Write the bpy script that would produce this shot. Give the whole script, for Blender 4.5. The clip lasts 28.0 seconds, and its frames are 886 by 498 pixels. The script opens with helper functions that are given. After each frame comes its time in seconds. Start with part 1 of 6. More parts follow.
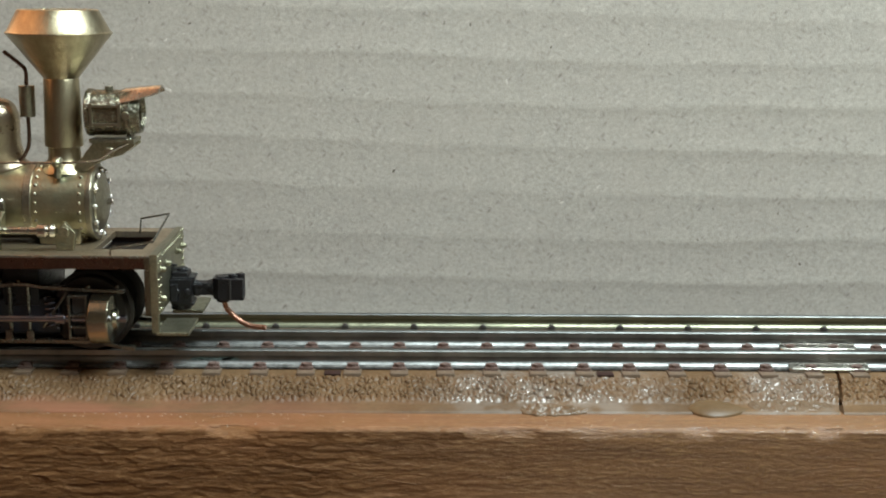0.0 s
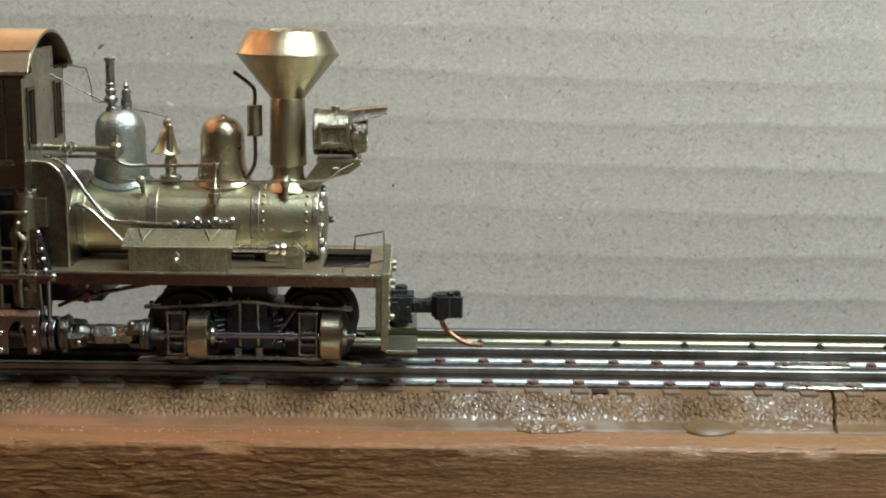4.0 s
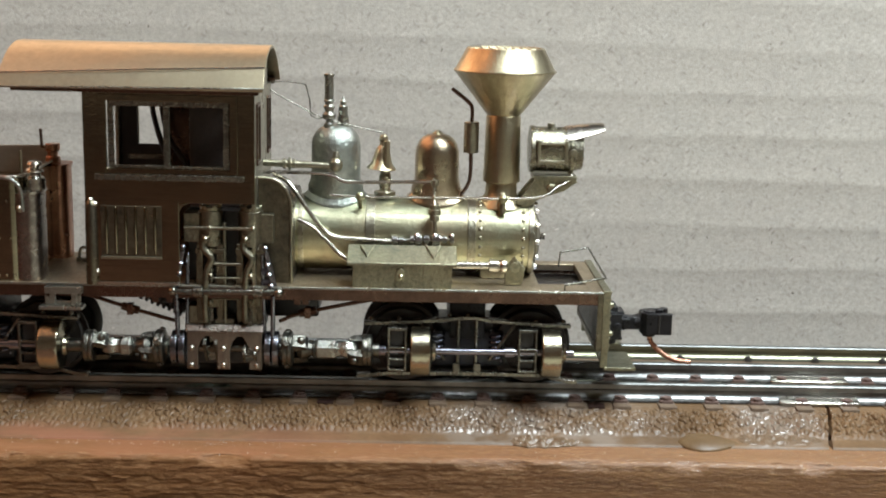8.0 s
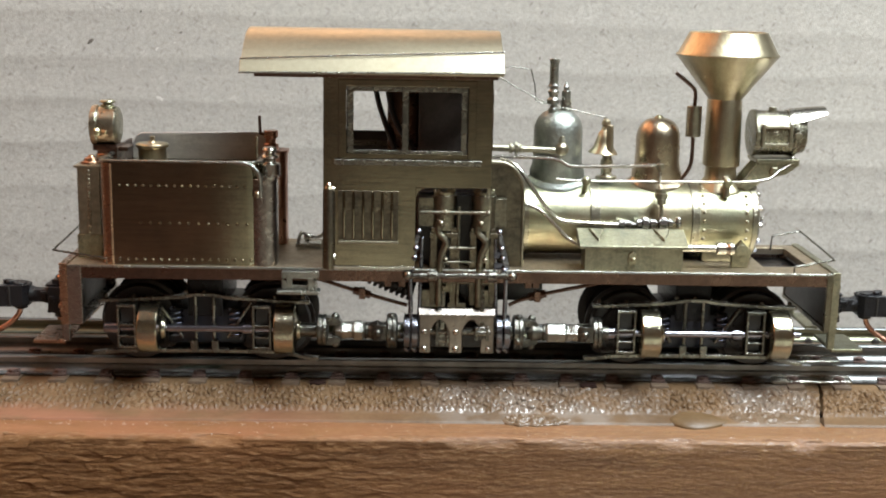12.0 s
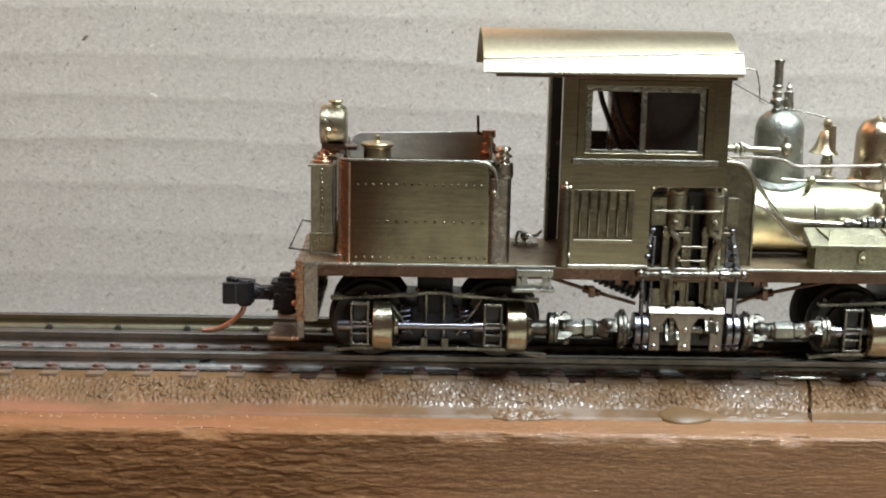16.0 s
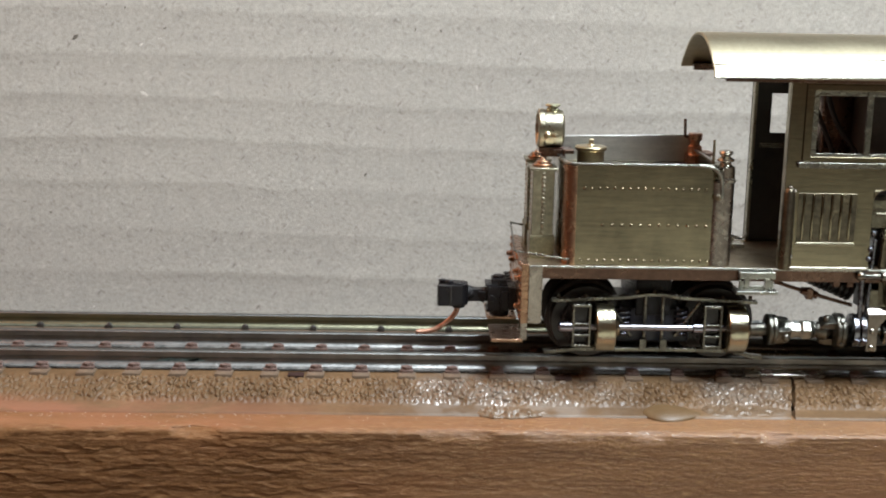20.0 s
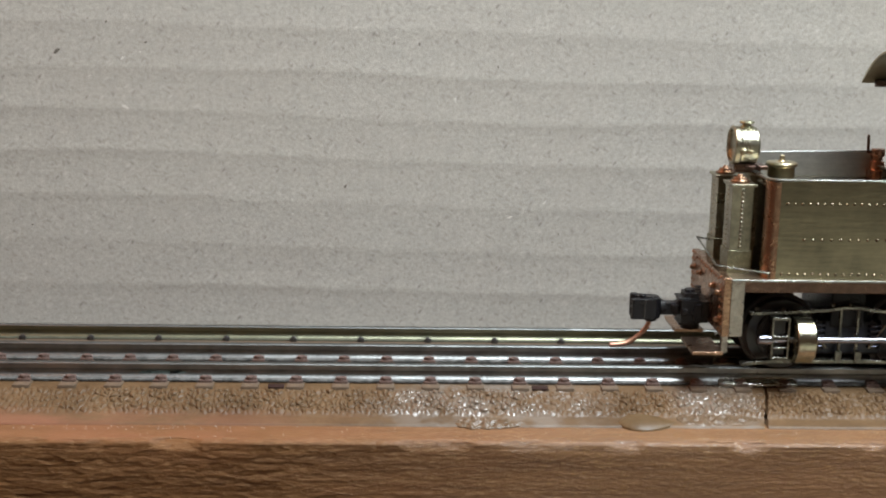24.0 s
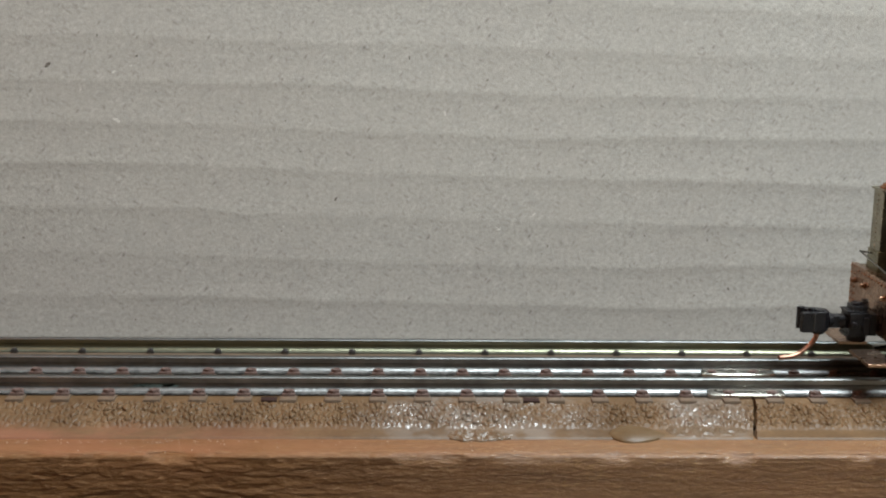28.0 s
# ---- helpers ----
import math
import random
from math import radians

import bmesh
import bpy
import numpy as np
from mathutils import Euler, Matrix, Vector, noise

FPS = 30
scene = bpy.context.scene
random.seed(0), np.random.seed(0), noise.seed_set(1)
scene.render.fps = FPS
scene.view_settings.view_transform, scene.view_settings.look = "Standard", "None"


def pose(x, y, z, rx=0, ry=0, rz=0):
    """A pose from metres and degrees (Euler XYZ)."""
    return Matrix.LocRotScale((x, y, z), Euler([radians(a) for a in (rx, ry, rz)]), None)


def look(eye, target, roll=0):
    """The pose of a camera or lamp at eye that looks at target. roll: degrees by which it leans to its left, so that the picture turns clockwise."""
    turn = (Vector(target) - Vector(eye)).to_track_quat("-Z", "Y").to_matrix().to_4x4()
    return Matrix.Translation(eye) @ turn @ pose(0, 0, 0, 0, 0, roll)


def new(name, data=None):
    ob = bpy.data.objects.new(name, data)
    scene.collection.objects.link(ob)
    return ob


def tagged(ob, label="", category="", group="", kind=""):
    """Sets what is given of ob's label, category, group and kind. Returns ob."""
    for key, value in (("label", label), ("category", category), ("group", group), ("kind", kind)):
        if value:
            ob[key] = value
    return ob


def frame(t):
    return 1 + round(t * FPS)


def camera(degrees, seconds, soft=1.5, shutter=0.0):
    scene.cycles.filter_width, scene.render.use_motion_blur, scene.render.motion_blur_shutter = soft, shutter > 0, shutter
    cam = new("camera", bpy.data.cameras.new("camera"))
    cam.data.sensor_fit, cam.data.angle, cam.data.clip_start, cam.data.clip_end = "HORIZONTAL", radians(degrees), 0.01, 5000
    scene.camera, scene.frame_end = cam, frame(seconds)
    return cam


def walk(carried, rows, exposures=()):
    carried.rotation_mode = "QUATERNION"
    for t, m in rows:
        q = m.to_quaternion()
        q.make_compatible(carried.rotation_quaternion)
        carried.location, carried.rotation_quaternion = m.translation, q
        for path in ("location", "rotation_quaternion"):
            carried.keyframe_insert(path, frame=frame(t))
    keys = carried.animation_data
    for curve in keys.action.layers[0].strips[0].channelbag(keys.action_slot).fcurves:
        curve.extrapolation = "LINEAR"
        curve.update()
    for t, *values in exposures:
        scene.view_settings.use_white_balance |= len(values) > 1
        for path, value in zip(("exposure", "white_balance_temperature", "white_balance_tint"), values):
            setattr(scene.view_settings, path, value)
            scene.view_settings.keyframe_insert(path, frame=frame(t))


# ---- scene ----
# An HO narrow-gauge brass geared locomotive rolls along a display track on a
# wooden beam in front of a sheet of corrugated cardboard. Lengths below are in
# millimetres and are scaled to metres by MM; x runs along the track, y away
# from the camera, z up; z = 0.7 is the top of the running rails.
MM = 0.001
cam = camera(38.0, 28.0, soft=2.0)

# seconds, eye in metres, turn, tilt and lean in degrees
PATH = [
    (0.0, -0.00389, -0.18692, 0.05374, -1.676, -11.800, 0.746),
    (0.5, -0.00369, -0.18707, 0.05372, -1.583, -11.754, 0.794),
    (1.0, -0.00368, -0.18702, 0.05392, -1.561, -11.725, 0.838),
    (1.5, -0.00357, -0.18708, 0.05431, -1.491, -11.703, 0.898),
    (2.0, -0.00333, -0.18724, 0.05460, -1.551, -11.983, 0.870),
    (2.5, -0.00321, -0.18722, 0.05510, -1.471, -11.808, 0.906),
    (3.0, -0.00291, -0.18754, 0.05559, -1.475, -11.789, 0.999),
    (3.5, -0.00266, -0.18763, 0.05605, -1.407, -11.761, 1.057),
    (5.5, -0.00255, -0.18769, 0.05636, -1.373, -11.645, 1.102),
    (6.0, -0.00275, -0.18760, 0.05692, -1.400, -11.810, 1.191),
    (6.5, -0.00307, -0.18775, 0.05764, -1.690, -11.887, 1.331),
    (7.0, -0.00321, -0.18755, 0.05820, -1.645, -11.922, 1.408),
    (7.5, -0.00335, -0.18678, 0.05839, -1.581, -11.690, 1.557),
    (8.0, -0.00305, -0.18719, 0.05792, -1.668, -11.673, 1.443),
    (8.5, -0.00261, -0.18752, 0.05781, -1.833, -11.713, 1.405),
    (9.0, -0.00229, -0.18781, 0.05721, -1.699, -11.845, 1.337),
    (9.5, -0.00198, -0.18808, 0.05688, -1.751, -11.719, 1.219),
    (10.0, -0.00168, -0.18816, 0.05689, -1.730, -11.871, 1.224),
    (10.5, -0.00152, -0.18789, 0.05654, -1.662, -11.918, 1.077),
    (11.0, -0.00140, -0.18805, 0.05622, -1.608, -11.660, 1.067),
    (11.5, -0.00114, -0.18807, 0.05585, -1.505, -11.642, 1.053),
    (12.0, -0.00112, -0.18811, 0.05544, -1.483, -11.749, 1.072),
    (12.5, -0.00108, -0.18827, 0.05505, -1.569, -11.638, 1.069),
    (14.5, -0.00011, -0.18885, 0.05443, -1.663, -11.570, 1.112),
    (15.0, 0.00023, -0.18897, 0.05439, -1.668, -11.647, 1.198),
    (15.5, 0.00046, -0.18911, 0.05445, -1.480, -11.581, 1.185),
    (16.0, 0.00098, -0.18920, 0.05468, -1.277, -11.662, 1.164),
    (16.5, 0.00141, -0.18877, 0.05493, -1.212, -11.664, 1.223),
    (17.0, 0.00179, -0.18868, 0.05520, -1.089, -11.781, 1.230),
    (17.5, 0.00234, -0.18877, 0.05530, -1.167, -12.084, 1.106),
    (18.0, 0.00255, -0.18880, 0.05540, -1.133, -12.090, 1.029),
    (18.5, 0.00248, -0.18971, 0.05592, -1.073, -12.000, 1.040),
    (19.0, 0.00270, -0.19005, 0.05602, -1.152, -12.049, 1.021),
    (19.5, 0.00307, -0.19069, 0.05613, -1.257, -12.137, 0.978),
    (20.0, 0.00282, -0.19032, 0.05649, -1.308, -12.153, 1.078),
    (20.5, 0.00279, -0.19014, 0.05701, -1.402, -12.326, 1.107),
    (21.0, 0.00248, -0.19013, 0.05788, -1.279, -12.025, 1.306),
    (21.5, 0.00232, -0.19115, 0.05874, -1.516, -12.214, 1.543),
    (23.5, 0.00366, -0.19236, 0.05913, -1.831, -12.143, 1.251),
    (24.0, 0.00371, -0.19247, 0.05841, -2.007, -12.008, 1.038),
    (24.5, 0.00380, -0.19266, 0.05838, -2.210, -12.104, 1.001),
    (25.0, 0.00367, -0.19279, 0.05852, -2.207, -11.916, 0.891),
    (25.5, 0.00331, -0.19287, 0.05944, -2.376, -11.732, 1.293),
    (26.0, 0.00277, -0.19271, 0.05995, -2.328, -11.481, 1.500),
    (26.5, 0.00284, -0.19327, 0.05984, -2.394, -11.764, 1.258),
    (27.0, 0.00275, -0.19372, 0.06035, -2.677, -11.589, 1.446),
    (27.5, 0.00256, -0.19362, 0.06025, -2.772, -11.647, 1.401),
    (28.0, 0.00233, -0.19363, 0.05992, -2.784, -11.762, 1.056),
]
# seconds, stops, white balance
EXPOSURES = [(0.0, -0.22, 6500, 0), (3.5, -0.2, 6500, 1), (6.0, -0.17, 6500, 4), (8.0, -0.02, 6500, 6), (11.0, 0.13, 6500, 8), (15.0, 0.22, 6500, 8), (17.0, 0.22, 6500, 8), (20.0, 0.06, 6500, 9), (24.0, -0.19, 6500, 8), (27.0, -0.38, 6500, 7), (28.0, -0.38, 6500, 7)]
walk(cam, [(t, pose(x, y, z, 90 + p, 0, h) @ pose(0, 0, 0, 0, 0, r)) for t, x, y, z, h, p, r in PATH], EXPOSURES)

# where the locomotive stands, in millimetres along the track
SHIFT = [(0.0, -90.49), (0.5, -86.32), (1.0, -81.91), (1.5, -77.74), (2.0, -73.51), (2.5, -69.33), (3.0, -65.32), (3.5, -61.65), (5.5, -44.87), (6.0, -40.66), (6.5, -36.23), (7.0, -32.22), (7.5, -28.71), (8.0, -25.76), (8.5, -21.34), (9.0, -17.06), (9.5, -12.50), (10.0, -8.08), (10.5, -4.04), (11.0, -0.00), (11.5, 4.11), (12.0, 8.43), (12.5, 12.83), (14.5, 29.81), (15.0, 34.36), (15.5, 38.83), (16.0, 43.03), (16.5, 47.36), (17.0, 51.83), (17.5, 55.63), (18.0, 60.06), (18.5, 64.29), (19.0, 68.58), (19.5, 72.82), (20.0, 77.15), (20.5, 81.51), (21.0, 85.85), (21.5, 89.97), (23.5, 106.57), (24.0, 110.33), (24.5, 114.44), (25.0, 117.97), (25.5, 121.88), (26.0, 125.98), (26.5, 129.94), (27.0, 134.10), (27.4, 137.6), (27.6, 138.5), (28.0, 138.7)]


# ---------------------------------------------------------------- light
def lamp(name, eye, target, size, watts, colour):
    data = bpy.data.lights.new(name, "AREA")
    data.shape, data.size, data.size_y = "RECTANGLE", size[0], size[1]
    data.energy, data.color = watts, colour
    ob = new(name, data)
    ob.matrix_world = look(eye, target)
    return ob


lamp("ceiling_lamp_light", (0.19, -0.125, 0.44), (0.0, 0.0, 0.0), (0.28, 0.30), 7.2, (0.92, 1.0, 1.07))
lamp("warm_lamp_light", (-0.35, 0.04, 0.36), (0.0, -0.01, 0.03), (0.60, 0.42), 1.5, (1.0, 0.44, 0.23))
# unseen light added behind the cardboard so the roof reflects a warm glow
lamp("warm_glow_light", (-0.23, 0.52, 0.36), (0.0, 0.0, 0.04), (0.60, 0.36), 1.9, (1.0, 0.60, 0.37))
world = bpy.data.worlds.new("room_air")
scene.world = world
world.use_nodes = True
world.node_tree.nodes["Background"].inputs[0].default_value = (0.8, 0.78, 0.72, 1)
world.node_tree.nodes["Background"].inputs[1].default_value = 0.25


# ---------------------------------------------------------------- materials
def base_material(name):
    m = bpy.data.materials.new(name)
    m.use_nodes = True
    nt = m.node_tree
    return m, nt, nt.nodes["Principled BSDF"]


def texture_space(nt, scale=(1, 1, 1), kind="Object"):
    tc = nt.nodes.new("ShaderNodeTexCoord")
    mp = nt.nodes.new("ShaderNodeMapping")
    mp.inputs["Scale"].default_value = scale
    nt.links.new(tc.outputs[kind], mp.inputs["Vector"])
    return mp.outputs["Vector"]


def noise_node(nt, vec, scale, detail=4.0, rough=0.55):
    n = nt.nodes.new("ShaderNodeTexNoise")
    n.inputs["Scale"].default_value = scale
    n.inputs["Detail"].default_value = detail
    n.inputs["Roughness"].default_value = rough
    nt.links.new(vec, n.inputs["Vector"])
    return n.outputs["Fac"]


def ramp(nt, fac, stops):
    r = nt.nodes.new("ShaderNodeValToRGB")
    els = r.color_ramp.elements
    while len(els) < len(stops):
        els.new(0.5)
    for e, (pos, col) in zip(els, stops):
        e.position = pos
        e.color = (*col, 1) if len(col) == 3 else col
    nt.links.new(fac, r.inputs["Fac"])
    return r.outputs["Color"]


def to_range(nt, fac, lo, hi, a=0.3, b=0.7):
    r = nt.nodes.new("ShaderNodeMapRange")
    r.inputs["From Min"].default_value, r.inputs["From Max"].default_value = a, b
    r.inputs["To Min"].default_value, r.inputs["To Max"].default_value = lo, hi
    nt.links.new(fac, r.inputs["Value"])
    return r.outputs["Result"]


def mix_colour(nt, fac, a, b, blend="MIX"):
    m = nt.nodes.new("ShaderNodeMix")
    m.data_type, m.blend_type = "RGBA", blend
    for sock, val in ((m.inputs[0], fac), (m.inputs[6], a), (m.inputs[7], b)):
        if hasattr(val, "links"):
            nt.links.new(val, sock)
        else:
            sock.default_value = val if isinstance(val, (int, float)) else (*val, 1)
    return m.outputs[2]


def times(nt, a, b):
    m = nt.nodes.new("ShaderNodeMath")
    m.operation = "MULTIPLY"
    nt.links.new(a, m.inputs[0])
    nt.links.new(b, m.inputs[1])
    return m.outputs[0]


def bump(nt, bsdf, height, strength, dist):
    b = nt.nodes.new("ShaderNodeBump")
    b.inputs["Strength"].default_value = strength
    b.inputs["Distance"].default_value = dist
    nt.links.new(height, b.inputs["Height"])
    nt.links.new(b.outputs["Normal"], bsdf.inputs["Normal"])


def metal(name, clean, tarnish, rough=(0.22, 0.45), amount=(0.40, 0.64), grain=900, brush=None, relief=0.3, lumps=1900, depth=0.00025, tint=0.0):
    """Metal with tarnish patches, fine scratches and an uneven, hand-worked skin."""
    m, nt, b = base_material(name)
    vec = texture_space(nt, brush or (1, 1, 1))
    flat = texture_space(nt)
    big = noise_node(nt, flat, 160, 5, 0.65)
    fine = noise_node(nt, vec, grain, 6, 0.7)
    dents = noise_node(nt, flat, lumps, 3, 0.55)
    both = mix_colour(nt, 0.45, big, fine)
    col = ramp(nt, both, [(amount[0], clean), (amount[1], tarnish)])
    if tint:
        hue = noise_node(nt, flat, 95, 3, 0.6)
        hues = ramp(nt, hue, [(0.36, (1.0, 0.86, 0.84)), (0.5, (1.0, 1.0, 1.0)), (0.64, (0.86, 0.98, 1.0))])
        col = mix_colour(nt, tint, col, hues, "MULTIPLY")
    nt.links.new(col, b.inputs["Base Color"])
    b.inputs["Metallic"].default_value = 1.0
    nt.links.new(to_range(nt, both, rough[0], rough[1]), b.inputs["Roughness"])
    bump(nt, b, mix_colour(nt, 0.6, fine, dents), relief, depth)
    return m


def paint(name, col_a, col_b, rough=(0.4, 0.6), scale=300, relief=0.1, metallic=0.0, spec=0.5):
    m, nt, b = base_material(name)
    vec = texture_space(nt)
    n1 = noise_node(nt, vec, scale, 5, 0.6)
    n2 = noise_node(nt, vec, scale * 7, 3, 0.6)
    both = mix_colour(nt, 0.4, n1, n2)
    nt.links.new(ramp(nt, both, [(0.36, col_a), (0.64, col_b)]), b.inputs["Base Color"])
    nt.links.new(to_range(nt, both, rough[0], rough[1]), b.inputs["Roughness"])
    b.inputs["Metallic"].default_value = metallic
    b.inputs["Specular IOR Level"].default_value = spec
    bump(nt, b, n2, relief, 0.0001)
    return m


BRASS = metal("worn_polished_brass", (0.50, 0.465, 0.31), (0.32, 0.305, 0.21), (0.26, 0.46), amount=(0.36, 0.66), relief=0.3, tint=0.9)
PINION_BRASS = metal("pale_mottled_brass", (0.50, 0.465, 0.34), (0.33, 0.31, 0.235), (0.12, 0.28), relief=0.3)
BRASS_DULL = metal("dull_brass", (0.43, 0.40, 0.30), (0.23, 0.22, 0.17), (0.2, 0.45), relief=0.5)
BRASS_CAST = metal("cast_greenish_brass", (0.38, 0.36, 0.25), (0.17, 0.17, 0.125), (0.26, 0.5), grain=2200, relief=0.9)
BRASS_ETCHED = metal("etched_sheet_brass", (0.29, 0.252, 0.172), (0.16, 0.141, 0.10), (0.08, 0.2), grain=1600, brush=(0.10, 1, 1.6), relief=0.07)
ROOF_SHEET = metal("roof_sheet_brass", (0.43, 0.385, 0.275), (0.33, 0.295, 0.205), (0.32, 0.48), relief=0.08)
TINNED = metal("solder_tinned_brass", (0.45, 0.45, 0.40), (0.21, 0.215, 0.195), (0.18, 0.42), amount=(0.36, 0.64), relief=0.8)
TINNED_BROWN = metal("browned_solder", (0.42, 0.38, 0.34), (0.17, 0.145, 0.125), (0.14, 0.4), amount=(0.38, 0.62), relief=0.35)
JOINT = metal("worn_joint_metal", (0.32, 0.31, 0.265), (0.10, 0.096, 0.082), (0.14, 0.4), amount=(0.36, 0.6), relief=0.7)
SOLDERED = metal("lumpy_soldered_joint", (0.25, 0.245, 0.21), (0.075, 0.073, 0.063), (0.2, 0.42), amount=(0.36, 0.62), relief=0.8)
DARK_STEEL = metal("oily_dark_steel", (0.27, 0.28, 0.31), (0.08, 0.08, 0.095), (0.14, 0.34), relief=0.5)
DARK_BRASS = metal("darkened_brass_bar", (0.20, 0.175, 0.125), (0.07, 0.062, 0.048), (0.2, 0.45), relief=0.6)
BRONZE = metal("dark_bronze_sheet", (0.17, 0.105, 0.078), (0.09, 0.058, 0.045), (0.2, 0.4), relief=0.3)
FRAME_BRONZE = metal("brushed_frame_bronze", (0.30, 0.255, 0.215), (0.15, 0.126, 0.107), (0.22, 0.4), brush=(1, 1, 0.2), relief=0.4)
COPPER = metal("copper", (0.52, 0.28, 0.19), (0.28, 0.15, 0.105), (0.2, 0.42))
COPPER_DULL = metal("browned_copper", (0.47, 0.295, 0.19), (0.25, 0.155, 0.105), (0.18, 0.38), relief=0.7)
BRASS_STACK = metal("brushed_stack_brass", (0.49, 0.432, 0.285), (0.32, 0.28, 0.19), (0.26, 0.42), brush=(1, 1, 0.12), relief=0.35)
DOME_SKIN = metal("greenish_dome_brass", (0.47, 0.48, 0.43), (0.25, 0.27, 0.245), (0.32, 0.5), amount=(0.36, 0.66), relief=0.7, depth=0.0003, tint=0.5)
DOME_COPPERY = metal("coppery_dome_brass", (0.50, 0.425, 0.30), (0.30, 0.245, 0.175), (0.2, 0.4), amount=(0.36, 0.66), relief=0.35)
CAST_DARK = metal("dark_olive_casting", (0.27, 0.25, 0.185), (0.10, 0.094, 0.072), (0.22, 0.45), grain=1800, relief=0.7)
LAMP_CAST = metal("dark_cast_lamp_brass", (0.34, 0.32, 0.24), (0.10, 0.098, 0.075), (0.16, 0.36), grain=1800, relief=0.9, depth=0.0003)
DECK_SHEET = metal("brown_deck_sheet", (0.48, 0.395, 0.275), (0.27, 0.22, 0.155), (0.36, 0.55), grain=1600, relief=0.4)
TIN_PALE = metal("pale_tinned_sheet", (0.62, 0.62, 0.60), (0.36, 0.36, 0.355), (0.38, 0.55), brush=(0.15, 1, 1), relief=0.4)
STEEL = metal("bright_steel", (0.55, 0.54, 0.52), (0.26, 0.255, 0.25), (0.12, 0.3), relief=0.45)
STEEL_BLUE = metal("blued_steel", (0.13, 0.135, 0.17), (0.05, 0.05, 0.07), (0.14, 0.3))
SHAFT_STEEL = metal("ground_shaft_steel", (0.34, 0.34, 0.39), (0.20, 0.20, 0.24), (0.15, 0.28), brush=(0.1, 1, 1))
SILVER = metal("nickel_silver", (0.58, 0.55, 0.48), (0.32, 0.30, 0.26), (0.14, 0.36), relief=0.2)
RAIL = metal("weathered_rail", (0.27, 0.275, 0.265), (0.12, 0.12, 0.116), (0.34, 0.52), brush=(0.1, 1, 1))
RAIL_HEAD = metal("worn_rail_head", (0.175, 0.18, 0.175), (0.095, 0.10, 0.096), (0.36, 0.55), brush=(0.1, 1, 1))
RAIL_OLD = metal("yellowish_rail", (0.23, 0.23, 0.155), (0.14, 0.14, 0.10), (0.32, 0.48), brush=(0.1, 1, 1))
BLACK = paint("black_plastic", (0.004, 0.004, 0.005), (0.010, 0.010, 0.012), (0.22, 0.42), 900, 1.0, spec=0.4)
# blackened parts, and the shade painted on the far cab side and beam backs
DARK = paint("blackened_and_shaded_metal", (0.016, 0.015, 0.014), (0.036, 0.032, 0.029), (0.3, 0.5), spec=0.5)
MOTOR = paint("brownish_grey_block", (0.045, 0.038, 0.034), (0.085, 0.07, 0.062), (0.4, 0.6), 250)
NAVY = paint("blue_black_cover", (0.009, 0.010, 0.015), (0.018, 0.020, 0.028), (0.3, 0.5))
RUBBER = paint("black_wire_sleeve", (0.012, 0.012, 0.012), (0.02, 0.02, 0.022), (0.45, 0.6))
RAIL_FOOT = paint("scuffed_rail_foot", (0.03, 0.03, 0.028), (0.175, 0.172, 0.163), (0.7, 0.9), 620, 0.9, spec=0.06)
OLD_FOOT = paint("yellowish_rail_foot", (0.05, 0.05, 0.036), (0.105, 0.105, 0.076), (0.7, 0.9), 520, 0.5, spec=0.06)
TIE = paint("brown_plastic_tie", (0.085, 0.058, 0.038), (0.145, 0.102, 0.068), (0.35, 0.55), 500)
CLIP = paint("reddish_plastic_clip", (0.075, 0.046, 0.038), (0.13, 0.084, 0.068), (0.45, 0.65), 900, 0.3, spec=0.3)
VERDIGRIS = paint("blue_green_verdigris", (0.07, 0.10, 0.095), (0.17, 0.23, 0.22), (0.6, 0.8), 1500, 0.5, spec=0.2)
SLOT = paint("shadowed_red_brown_plastic", (0.022, 0.010, 0.008), (0.035, 0.018, 0.014), (0.5, 0.7), spec=0.2)
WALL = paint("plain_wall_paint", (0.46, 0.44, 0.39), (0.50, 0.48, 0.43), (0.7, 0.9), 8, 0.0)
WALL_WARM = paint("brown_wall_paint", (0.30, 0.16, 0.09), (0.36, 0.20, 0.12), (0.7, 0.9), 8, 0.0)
# unseen sheet's colour, picked for what the brass sides reflect
REFLECTOR_PALE = paint("pale_reflector_sheet", (0.35, 0.345, 0.27), (0.41, 0.40, 0.32), (0.5, 0.7), 30, 0.0)
BENCH = paint("dark_bench_top", (0.080, 0.041, 0.029), (0.118, 0.062, 0.045), (0.35, 0.55), 30, 0.0)
CEILING = paint("white_ceiling_paint", (0.72, 0.71, 0.68), (0.78, 0.77, 0.74), (0.8, 0.9), 8, 0.0)


